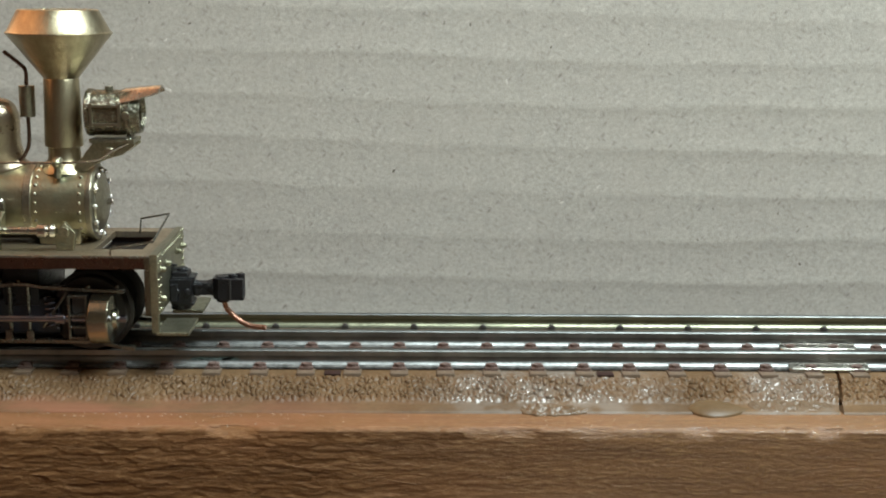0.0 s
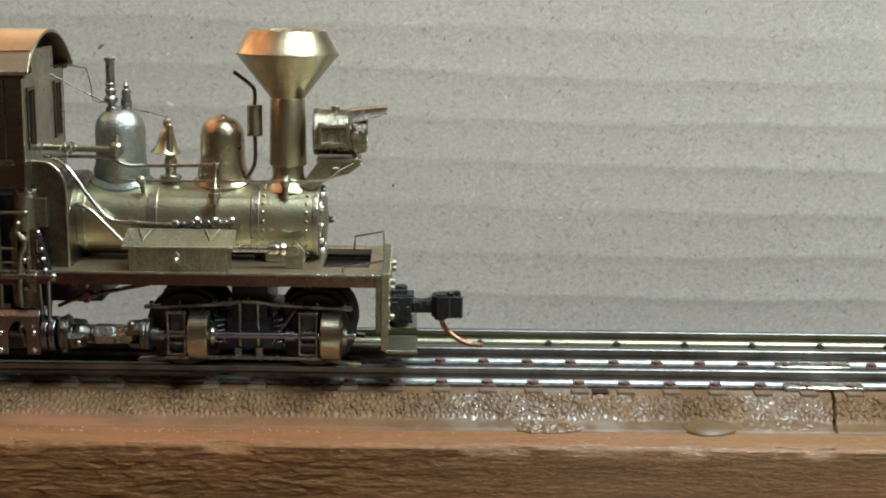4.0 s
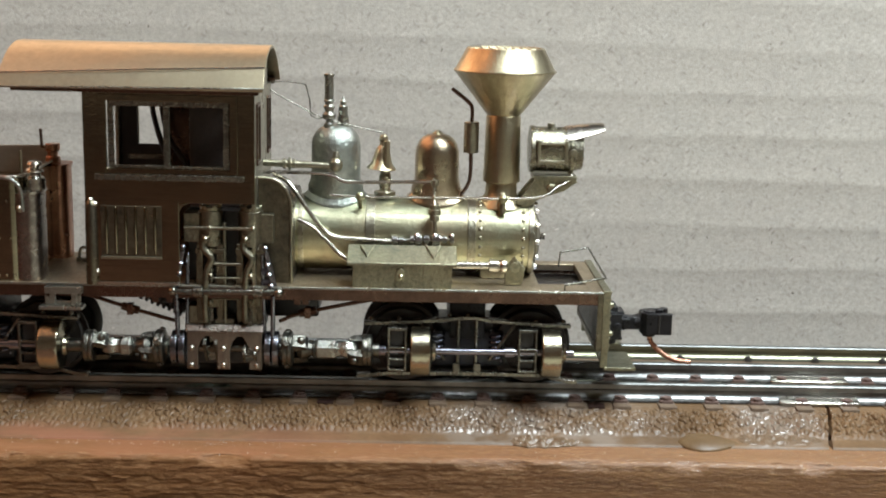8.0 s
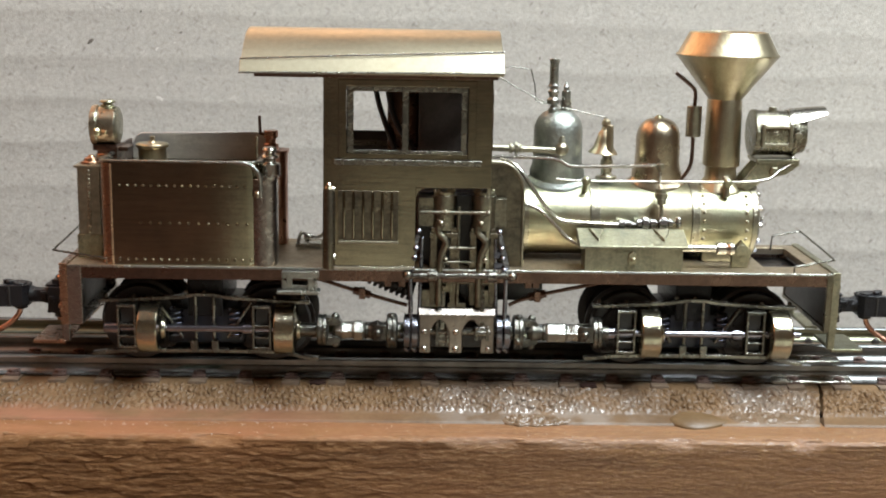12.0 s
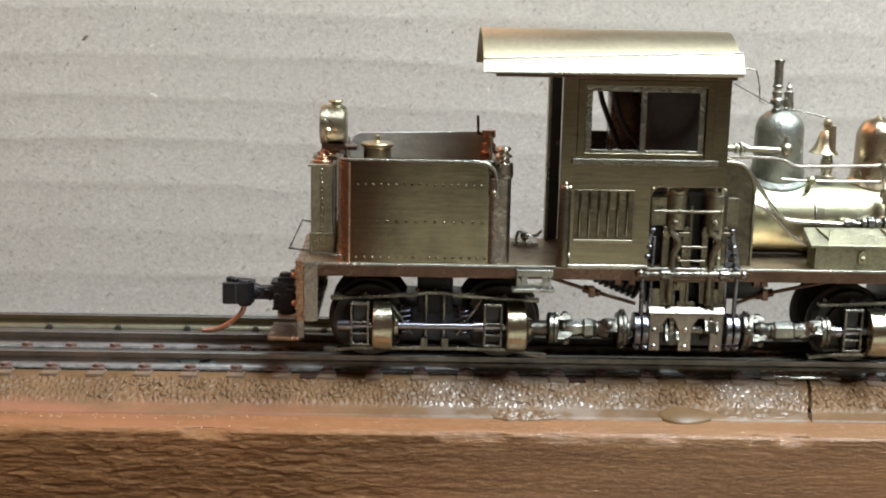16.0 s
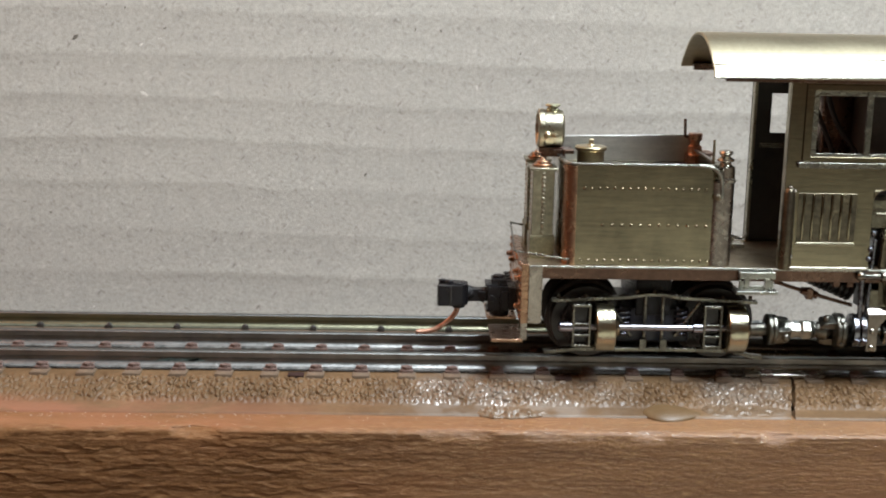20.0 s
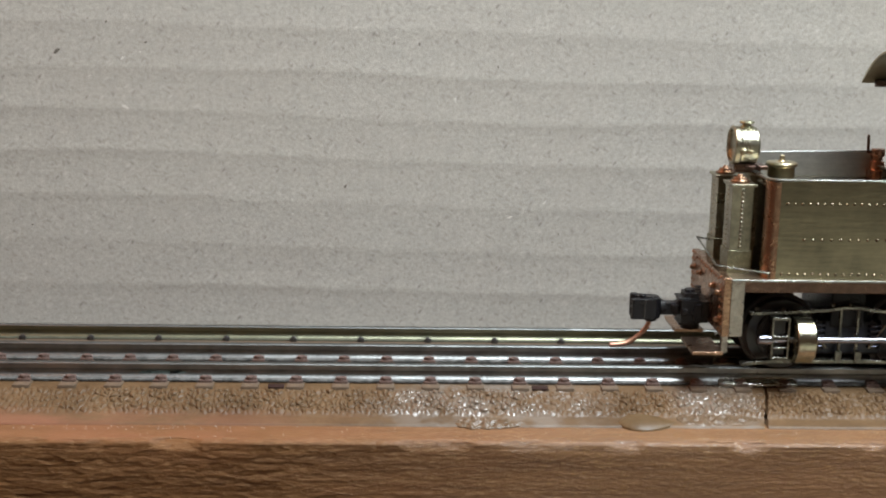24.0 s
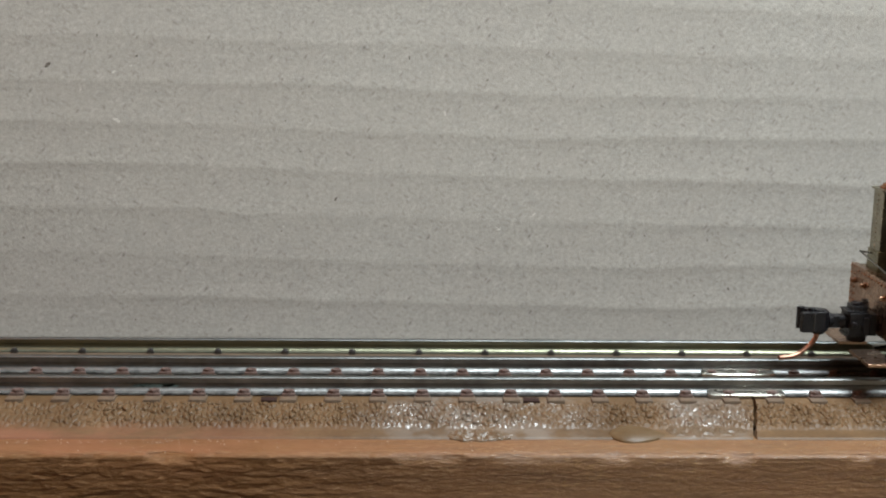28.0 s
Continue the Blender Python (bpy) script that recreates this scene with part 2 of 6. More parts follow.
def ballast_material(name, gloss):
    """Moulded brown plastic, washed here and there with glossy dried glue."""
    m, nt, b = base_material(name)
    vec = texture_space(nt)
    big = noise_node(nt, vec, 90, 4, 0.6)
    fine = noise_node(nt, vec, 1500, 4, 0.65)
    col = ramp(nt, mix_colour(nt, 0.4, big, fine), [(0.36, (0.072, 0.042, 0.020)), (0.64, (0.140, 0.085, 0.043))])
    sep = nt.nodes.new("ShaderNodeSeparateXYZ")
    nt.links.new(vec, sep.inputs[0])
    washes = []
    for a, z in ((0.017, 0.015), (0.051, 0.006)):
        off = nt.nodes.new("ShaderNodeMath")
        off.operation, off.inputs[1].default_value = "SUBTRACT", a
        nt.links.new(sep.outputs[0], off.inputs[0])
        dist = nt.nodes.new("ShaderNodeMath")
        dist.operation = "ABSOLUTE"
        nt.links.new(off.outputs[0], dist.inputs[0])
        washes.append(to_range(nt, dist.outputs[0], 1.0, 0.0, z * 0.6, z * 1.3))
    both = nt.nodes.new("ShaderNodeMath")
    both.operation = "MAXIMUM"
    nt.links.new(washes[0], both.inputs[0])
    nt.links.new(washes[1], both.inputs[1])
    patch = nt.nodes.new("ShaderNodeMath")
    patch.operation = "MULTIPLY"
    nt.links.new(both.outputs[0], patch.inputs[0])
    nt.links.new(to_range(nt, noise_node(nt, vec, 230, 3, 0.6), 0.15, 1.0, 0.40, 0.58), patch.inputs[1])
    red = times(nt, to_range(nt, sep.outputs[2], 1.0, 0.0, -0.0052, -0.0036), to_range(nt, sep.outputs[0], 0.85, 0.0, -0.040, 0.005))
    red = times(nt, red, to_range(nt, noise_node(nt, texture_space(nt, (0.4, 1, 1)), 210, 4, 0.6), 0.1, 1.0, 0.38, 0.6))
    col = mix_colour(nt, red, col, (0.21, 0.088, 0.052))
    nt.links.new(mix_colour(nt, patch.outputs[0], col, mix_colour(nt, 0.5, col, (0.20, 0.175, 0.15))), b.inputs["Base Color"])
    nt.links.new(to_range(nt, patch.outputs[0], 0.46, 0.46 - 0.31 * gloss, 0.0, 1.0), b.inputs["Roughness"])
    nt.links.new(to_range(nt, patch.outputs[0], 0.2, 0.2 + 0.55 * gloss, 0.0, 1.0), b.inputs["Specular IOR Level"])
    bump(nt, b, fine, 0.3, 0.0001)
    return m


def wood_material():
    """Oiled sawn softwood: long soft streaks, darker bands, fine fibres with a slight sheen, glints painted at one end.
    """
    m, nt, b = base_material("oiled_pine_beam")
    band = noise_node(nt, texture_space(nt, (0.05, 0.6, 1)), 260, 5, 0.6)
    streak = noise_node(nt, texture_space(nt, (0.06, 1, 1)), 1300, 5, 0.7)
    fibre = noise_node(nt, texture_space(nt, (0.22, 1, 1)), 3600, 3, 0.7)
    blotch = noise_node(nt, texture_space(nt, (0.45, 1, 1)), 75, 5, 0.62)
    col = ramp(nt, streak, [(0.28, (0.092, 0.041, 0.013)), (0.5, (0.132, 0.060, 0.020)), (0.72, (0.182, 0.088, 0.031))])
    col = mix_colour(nt, to_range(nt, band, 0.0, 0.4, 0.55, 0.72), col, (0.075, 0.032, 0.011))
    col = mix_colour(nt, to_range(nt, band, 0.5, 0.0, 0.30, 0.46), col, (0.245, 0.130, 0.060))
    col = mix_colour(nt, to_range(nt, fibre, 0.0, 0.45, 0.52, 0.68), col, (0.300, 0.180, 0.092))
    col = mix_colour(nt, to_range(nt, fibre, 0.5, 0.0, 0.30, 0.44), col, (0.065, 0.026, 0.009))
    col = mix_colour(nt, to_range(nt, blotch, 0.0, 0.42, 0.46, 0.66), col, (0.185, 0.076, 0.027))
    sep = nt.nodes.new("ShaderNodeSeparateXYZ")
    nt.links.new(texture_space(nt), sep.inputs[0])
    # sapwood towards one end of the beam
    sap = times(nt, to_range(nt, sep.outputs[0], 0.0, 0.28, -0.02, 0.05), to_range(nt, streak, 0.4, 1.0, 0.35, 0.6))
    col = mix_colour(nt, sap, col, (0.240, 0.118, 0.040))
    top = to_range(nt, sep.outputs[2], 0.0, 1.0, -0.0056, -0.0053)
    pink = times(nt, times(nt, top, to_range(nt, sep.outputs[0], 0.55, 0.0, -0.035, 0.045)), to_range(nt, noise_node(nt, texture_space(nt, (0.3, 1, 1)), 300, 4, 0.6), 0.35, 1.0, 0.4, 0.6))
    col = mix_colour(nt, pink, col, (0.215, 0.088, 0.044))
    glint_end = to_range(nt, sep.outputs[0], 0.0, 1.0, -0.015, 0.03)
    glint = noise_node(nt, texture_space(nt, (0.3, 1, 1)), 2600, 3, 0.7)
    # pale flecks in the base colour paint glints towards this end
    nt.links.new(mix_colour(nt, times(nt, glint_end, to_range(nt, glint, 0.0, 0.45, 0.57, 0.67)), col, (0.40, 0.27, 0.15)), b.inputs["Base Color"])
    nt.links.new(to_range(nt, times(nt, glint_end, to_range(nt, glint, 0.0, 1.0, 0.5, 0.62)), 0.6, 0.22, 0.0, 1.0), b.inputs["Roughness"])
    nt.links.new(to_range(nt, glint_end, 0.25, 0.6, 0.0, 1.0), b.inputs["Specular IOR Level"])
    bump(nt, b, mix_colour(nt, 0.5, fibre, glint), 0.8, 0.00035)
    return m


def cardboard_material():
    """Recycled grey-brown board: cloudy pulp, a felt of short dark and pale fibres, odd flecks."""
    m, nt, b = base_material("grey_brown_kraft_cardboard")
    vec = texture_space(nt)
    cloud = noise_node(nt, vec, 60, 4, 0.55)
    blot = noise_node(nt, vec, 420, 4, 0.6)
    fibre = noise_node(nt, texture_space(nt, (0.85, 1, 1)), 1400, 5, 0.72)
    grain = noise_node(nt, vec, 5200, 2, 0.6)
    col = ramp(nt, fibre, [(0.30, (0.325, 0.30, 0.261)), (0.5, (0.425, 0.398, 0.351)), (0.70, (0.515, 0.488, 0.436))])
    col = mix_colour(nt, to_range(nt, cloud, 0.0, 0.4), col, (0.415, 0.378, 0.33))
    col = mix_colour(nt, to_range(nt, blot, 0.0, 0.34, 0.46, 0.66), col, (0.345, 0.325, 0.292))
    # felted fibres, lying mostly along two slants
    for k, (turn, scale, low, dark, strength) in enumerate(((0.5, 900, 0.62, (0.19, 0.172, 0.145), 0.36), (-0.7, 800, 0.68, (0.60, 0.57, 0.52), 0.32), (1.3, 1000, 0.66, (0.20, 0.18, 0.155), 0.32), (2.2, 1000, 0.87, (0.12, 0.10, 0.085), 0.5))):
        tc = nt.nodes.new("ShaderNodeTexCoord")
        mp = nt.nodes.new("ShaderNodeMapping")
        mp.vector_type = "TEXTURE"
        mp.inputs["Rotation"].default_value = (0, turn, 0)
        mp.inputs["Scale"].default_value = (1.9, 3.0, 0.75)
        mp.inputs["Location"].default_value = (0.31 * k, 0, 0.17 * k)
        nt.links.new(tc.outputs["Object"], mp.inputs["Vector"])
        cell = nt.nodes.new("ShaderNodeTexVoronoi")
        cell.inputs["Scale"].default_value = scale
        nt.links.new(mp.outputs["Vector"], cell.inputs["Vector"])
        pick = nt.nodes.new("ShaderNodeSeparateColor")
        nt.links.new(cell.outputs["Color"], pick.inputs[0])
        mul = nt.nodes.new("ShaderNodeMath")
        mul.operation = "MULTIPLY"
        nt.links.new(to_range(nt, cell.outputs["Distance"], strength, 0.0, 0.12, 0.36), mul.inputs[0])
        nt.links.new(to_range(nt, pick.outputs[0], 0.0, 1.0, low, low + 0.12), mul.inputs[1])
        col = mix_colour(nt, mul.outputs[0], col, dark)
    nt.links.new(col, b.inputs["Base Color"])
    b.inputs["Roughness"].default_value = 0.75
    b.inputs["Specular IOR Level"].default_value = 0.25
    bump(nt, b, mix_colour(nt, 0.4, fibre, grain), 0.45, 0.0002)
    return m


FLECK_DARK = paint("dark_paper_fleck", (0.10, 0.085, 0.07), (0.16, 0.14, 0.115), (0.7, 0.9), 900, 0.2)
FLECK_PALE = paint("pale_paper_fibre", (0.55, 0.52, 0.47), (0.66, 0.63, 0.57), (0.7, 0.9), 900, 0.2)
SPLINTER = paint("pale_splinter", (0.22, 0.115, 0.052), (0.32, 0.18, 0.09), (0.5, 0.7), 900, 0.2, spec=0.3)
BALLAST = ballast_material("brown_moulded_ballast", 1.0)
LIP = ballast_material("brown_plastic_lip", 0.0)
GLUE = paint("dried_glue_drop", (0.080, 0.047, 0.020), (0.115, 0.072, 0.034), (0.36, 0.5), 420, 0.12, spec=0.3)
GLUE_GLOSSY = paint("glossy_dried_glue", (0.092, 0.060, 0.034), (0.140, 0.094, 0.058), (0.2, 0.42), 700, 0.5, spec=0.4)
WOOD = wood_material()
CARDBOARD = cardboard_material()


# ---------------------------------------------------------------- mesh helpers (millimetres)
WORKED = []      # things whose parts get softly broken edges


def part(name, bm, material, parent=None, label="", sharp=32):
    """Links a bmesh in millimetres as one mesh object, under a thing or a part if one is given."""
    bmesh.ops.recalc_face_normals(bm, faces=bm.faces)
    for v in bm.verts:
        v.co *= MM
    data = bpy.data.meshes.new(name)
    bm.to_mesh(data)
    bm.free()
    data.materials.append(material)
    data.shade_smooth()
    data.set_sharp_from_angle(angle=radians(sharp))
    ob = new(name, data)
    if parent is not None:
        ob.parent = parent
        if WORKED and len(data.vertices) < 1500:
            worn = ob.modifiers.new("worn_edges", "BEVEL")
            worn.width, worn.segments, worn.limit_method, worn.angle_limit = 0.09 * MM, 2, "ANGLE", radians(38)
            worn.harden_normals = True
    return tagged(ob, label=label) if label else ob


def box(bm, x0, x1, y0, y1, z0, z1, bev=0.0):
    made = bmesh.ops.create_cube(bm, size=1.0, matrix=Matrix.LocRotScale(
        ((x0 + x1) / 2, (y0 + y1) / 2, (z0 + z1) / 2), None, (abs(x1 - x0), abs(y1 - y0), abs(z1 - z0))))
    if bev and not (WORKED and bev <= 0.2):
        edges = list({e for v in made["verts"] for e in v.link_edges})
        bmesh.ops.bevel(bm, geom=edges, offset=bev, segments=2, affect="EDGES", profile=0.5)
    return bm


def ring(centre, ux, uy, r, seg):
    return [centre + ux * (math.cos(2 * math.pi * i / seg) * r) + uy * (math.sin(2 * math.pi * i / seg) * r) for i in range(seg)]


def skin(bm, rings, close=True, caps=True):
    rows = [[bm.verts.new(p) for p in r] for r in rings]
    n = len(rows[0])
    for a, b in zip(rows, rows[1:]):
        for i in range(n if close else n - 1):
            j = (i + 1) % n
            bm.faces.new((a[i], a[j], b[j], b[i]))
    if caps:
        bm.faces.new(rows[0])
        bm.faces.new(rows[-1])
    return bm


def axes(way):
    way = Vector(way).normalized()
    side = way.cross(Vector((0, 0, 1)) if abs(way.z) < 0.9 else Vector((1, 0, 0))).normalized()
    return way, side, way.cross(side).normalized()


def lathe(bm, origin, way, profile, seg=28):
    """A turned body: profile of (distance along the axis, radius)."""
    way, ux, uy = axes(way)
    o = Vector(origin)
    return skin(bm, [ring(o + way * h, ux, uy, max(r, 0.01), seg) for h, r in profile])


def rod(bm, a, b, r, seg=12, r2=None):
    a, b = Vector(a), Vector(b)
    way, ux, uy = axes(b - a)
    return skin(bm, [ring(a, ux, uy, r, seg), ring(b, ux, uy, r if r2 is None else r2, seg)])


def tube(bm, pts, r, seg=8, steps=5):
    """A bent wire or pipe through the points, rounded at the bends."""
    pts = [Vector(p) for p in pts]
    line = []
    for i in range(len(pts) - 1):
        p0, p1, p2, p3 = pts[max(i - 1, 0)], pts[i], pts[i + 1], pts[min(i + 2, len(pts) - 1)]
        for k in range(steps):
            t = k / steps
            line.append(0.5 * ((2 * p1) + (p2 - p0) * t + (2 * p0 - 5 * p1 + 4 * p2 - p3) * t * t + (3 * p1 - p0 - 3 * p2 + p3) * t ** 3))
    line.append(pts[-1])
    rings, side = [], None
    for i, p in enumerate(line):
        way = (line[min(i + 1, len(line) - 1)] - line[max(i - 1, 0)]).normalized()
        if side is None:
            _, side, _ = axes(way)
        side = (side - way * side.dot(way)).normalized()
        rings.append(ring(p, side, way.cross(side), r, seg))
    return skin(bm, rings)


def ball(bm, c, r, seg=10, squash=1.0):
    bmesh.ops.create_uvsphere(bm, u_segments=seg, v_segments=max(5, seg * 2 // 3), radius=r,
                              matrix=Matrix.Translation(c) @ Matrix.Diagonal((1, 1, squash, 1)))
    return bm


def plate(bm, outline, y0, y1):
    """An outline in x and z, given thickness along y."""
    a = [bm.verts.new((x, y0, z)) for x, z in outline]
    b = [bm.verts.new((x, y1, z)) for x, z in outline]
    bm.faces.new(a)
    bm.faces.new(b[::-1])
    n = len(a)
    for i in range(n):
        bm.faces.new((a[i], a[(i + 1) % n], b[(i + 1) % n], b[i]))
    return bm


def slab(bm, outline, z0, z1):
    """An outline in x and y, given thickness along z."""
    a = [bm.verts.new((x, y, z0)) for x, y in outline]
    b = [bm.verts.new((x, y, z1)) for x, y in outline]
    bm.faces.new(a)
    bm.faces.new(b[::-1])
    n = len(a)
    for i in range(n):
        bm.faces.new((a[i], a[(i + 1) % n], b[(i + 1) % n], b[i]))
    return bm


def grid_plate(bm, us, vs, full, lo, hi, axis="y"):
    """A sheet of joined cells over the grid lines us and z lines vs; full(i, k) says which cells are solid."""
    put = (lambda u, d, v: (u, d, v)) if axis == "y" else (lambda u, d, v: (d, u, v))
    verts = {}
    def v(i, k, side):
        key = (i, k, side)
        if key not in verts:
            verts[key] = bm.verts.new(put(us[i], hi if side else lo, vs[k]))
        return verts[key]
    n, m = len(us) - 1, len(vs) - 1
    solid = lambda i, k: 0 <= i < n and 0 <= k < m and full(i, k)
    for i in range(n):
        for k in range(m):
            if not solid(i, k):
                continue
            for side in (0, 1):
                bm.faces.new((v(i, k, side), v(i + 1, k, side), v(i + 1, k + 1, side), v(i, k + 1, side)))
            for di, dk, a, b in ((-1, 0, (i, k), (i, k + 1)), (1, 0, (i + 1, k), (i + 1, k + 1)), (0, -1, (i, k), (i + 1, k)), (0, 1, (i, k + 1), (i + 1, k + 1))):
                if not solid(i + di, k + dk):
                    bm.faces.new((v(*a, 0), v(*b, 0), v(*b, 1), v(*a, 1)))
    return bm


def hexnut(bm, c, r, h, way=(0, -1, 0)):
    return lathe(bm, c, way, [(0, r), (h * 0.7, r), (h, r * 0.7)], 6)


def B():
    return bmesh.new()


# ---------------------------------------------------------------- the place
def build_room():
    # unseen closing walls; the western ones are brown to warm the brass reflections
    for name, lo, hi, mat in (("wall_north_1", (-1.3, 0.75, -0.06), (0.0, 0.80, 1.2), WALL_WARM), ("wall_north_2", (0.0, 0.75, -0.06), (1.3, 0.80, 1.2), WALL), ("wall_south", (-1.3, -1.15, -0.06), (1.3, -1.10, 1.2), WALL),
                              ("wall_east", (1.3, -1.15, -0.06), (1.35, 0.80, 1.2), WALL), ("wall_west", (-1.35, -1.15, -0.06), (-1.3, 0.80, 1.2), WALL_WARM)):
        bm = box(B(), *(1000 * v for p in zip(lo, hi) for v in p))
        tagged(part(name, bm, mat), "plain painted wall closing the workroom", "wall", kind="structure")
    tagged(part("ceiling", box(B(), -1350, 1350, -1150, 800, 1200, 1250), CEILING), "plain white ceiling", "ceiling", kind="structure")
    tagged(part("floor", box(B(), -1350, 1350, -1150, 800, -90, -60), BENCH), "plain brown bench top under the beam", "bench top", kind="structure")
    # added out of view: an olive sheet mirrored in the tank and cab sides
    tagged(part("floor_reflector", box(B(), -38, 1300, -1090, -110, -60, -58), REFLECTOR_PALE), "unseen pale olive sheet added for the brass sides to reflect", "mat", kind="structure")


def card_face(x, z):
    """How far back the sheet's face lies at x, z: uneven flutes with a pressed crease each, and a gentle warp."""
    wander = 1.5 * noise.noise((x * 0.012, z * 0.05, 3.1)) + 0.5 * noise.noise((x * 0.05, z * 0.1, 7.7)) + 0.12 * noise.noise((x * 0.35, z * 0.3, 2.2))
    u = ((z + 0.8 + wander + 0.012 * x) / 7.95 - 0.25) % 1.0
    # the crease stands proud at u = 0: a soft rise above it, a steeper fall under it
    crease = max(0.0, 1.0 - u / 0.42) ** 1.7 + max(0.0, 1.0 - (1.0 - u) / 0.30) ** 1.7
    deep = 0.085 + 0.07 * noise.noise((x * 0.016, z * 0.06, 1.3))
    pulp = 0.010 * noise.fractal((x * 0.5, z * 0.7, 8.0), 1.0, 2.0, 3)
    return 40 - deep * min(1.0, crease) + pulp + 0.25 * noise.noise((x * 0.02, z * 0.02, 0))


def build_cardboard():
    """A sheet whose flutes show through as shallow uneven waves."""
    bm = B()
    nx, z0, z1, step = 260, -59.8, 66.0, 0.45
    nz = int((z1 - z0) / step)
    rows = []
    for k in range(nz + 1):
        z = z0 + k * step
        row = []
        for i in range(nx + 1):
            x = -230 + 460 * i / nx
            row.append(bm.verts.new((x, card_face(x, z), z)))
        rows.append(row)
    for a, b in zip(rows, rows[1:]):
        for i in range(nx):
            bm.faces.new((a[i], a[i + 1], b[i + 1], b[i]))
    back = [bm.verts.new((x, 43.5, z)) for x, z in ((-230, z0), (230, z0), (230, z1), (-230, z1))]
    bm.faces.new(back)
    for edge, c, d in ((rows[0], 0, 1), (rows[-1], 3, 2)):
        bm.faces.new([*edge, back[d], back[c]])
    bm.faces.new([r[0] for r in rows] + [back[3], back[0]])
    bm.faces.new([r[-1] for r in rows] + [back[2], back[1]])
    sheet = part("cardboard_sheet", bm, CARDBOARD, sharp=180)
    # flecks and loose fibres in the paper
    spots = [(-57.3, 44.1, 0.75, 40, 0), (21.2, 42.5, 0.35, 70, 0), (63.1, 13.4, 0.35, 85, 0), (-6.2, 20.4, 0.45, 60, 0), (67.7, 4.0, 0.4, 120, 0), (24.0, 15.0, 0.45, 20, 1), (30.4, 17.9, 0.6, 50, 1),
             (13.6, 36.4, 0.5, 100, 1), (-45.6, 34.4, 0.9, 150, 1), (7.0, 46.3, 0.4, 95, 0), (-41.6, 45.9, 0.35, 30, 0), (-45.8, 43.0, 0.5, 40, 1), (2.5, 46.5, 0.35, 75, 0)]
    rnd = random.Random(5)
    for k in range(60):
        spots.append((rnd.uniform(-80, 110), rnd.uniform(-5, 60), rnd.uniform(0.12, 0.3), rnd.uniform(0, 180), int(rnd.random() < 0.35)))
    for pale, mat, name in ((0, FLECK_DARK, "fleck"), (1, FLECK_PALE, "loose_fibre")):
        bm = B()
        for x, z, size, turn, kind in spots:
            if kind != pale:
                continue
            c, q = Vector((x, card_face(x, z) - 0.03, z)), radians(turn)
            u, v = Vector((math.cos(q), 0, math.sin(q))) * size, Vector((-math.sin(q), 0, math.cos(q))) * size * rnd.uniform(0.2, 0.5)
            ring_pts = [c + u * math.cos(a * math.pi / 4) * rnd.uniform(0.7, 1.1) + v * math.sin(a * math.pi / 4) * rnd.uniform(0.7, 1.2) for a in range(8)]
            skin(bm, [ring_pts, [p + Vector((0, 0.12, 0)) for p in ring_pts]])
        tagged(part(name, bm, mat, sheet), kind="stuff")
    tagged(sheet, "upright grey-brown corrugated cardboard sheet with faint horizontal flutes", "cardboard")


def torn_face(x, z):
    """How far the beam's sawn front stands out at x, z: splintered ledges one end, close fibres the other."""
    rough = min(1.0, max(0.12, 0.6 - x / 40))
    wx = x + 2.0 * noise.noise((x * 0.3, z * 0.9, 1.0))
    wz = z + 0.12 * noise.noise((x * 0.2, z * 0.3, 5.0)) + 0.06 * noise.noise((x * 1.3, z, 2.0))
    out = 0.0
    for sx, sz, high, seed in ((0.27, 1.15, 0.072, 3.0), (0.6, 2.5, 0.045, 11.0)):
        d, p = noise.voronoi((wx * sx, wz * sz, seed))
        out += high * (noise.cell((p[0].x * 37.7, p[0].y * 91.3, seed)) * 1.1 - (wz * sz - p[0].y) * 0.3)
    out *= rough
    out += 0.03 * noise.fractal((x * 0.14, z * 3.4, 4.0), 0.9, 2.1, 4) + 0.16 * noise.noise((x * 0.03, z * 0.10, 7.0))
    return out


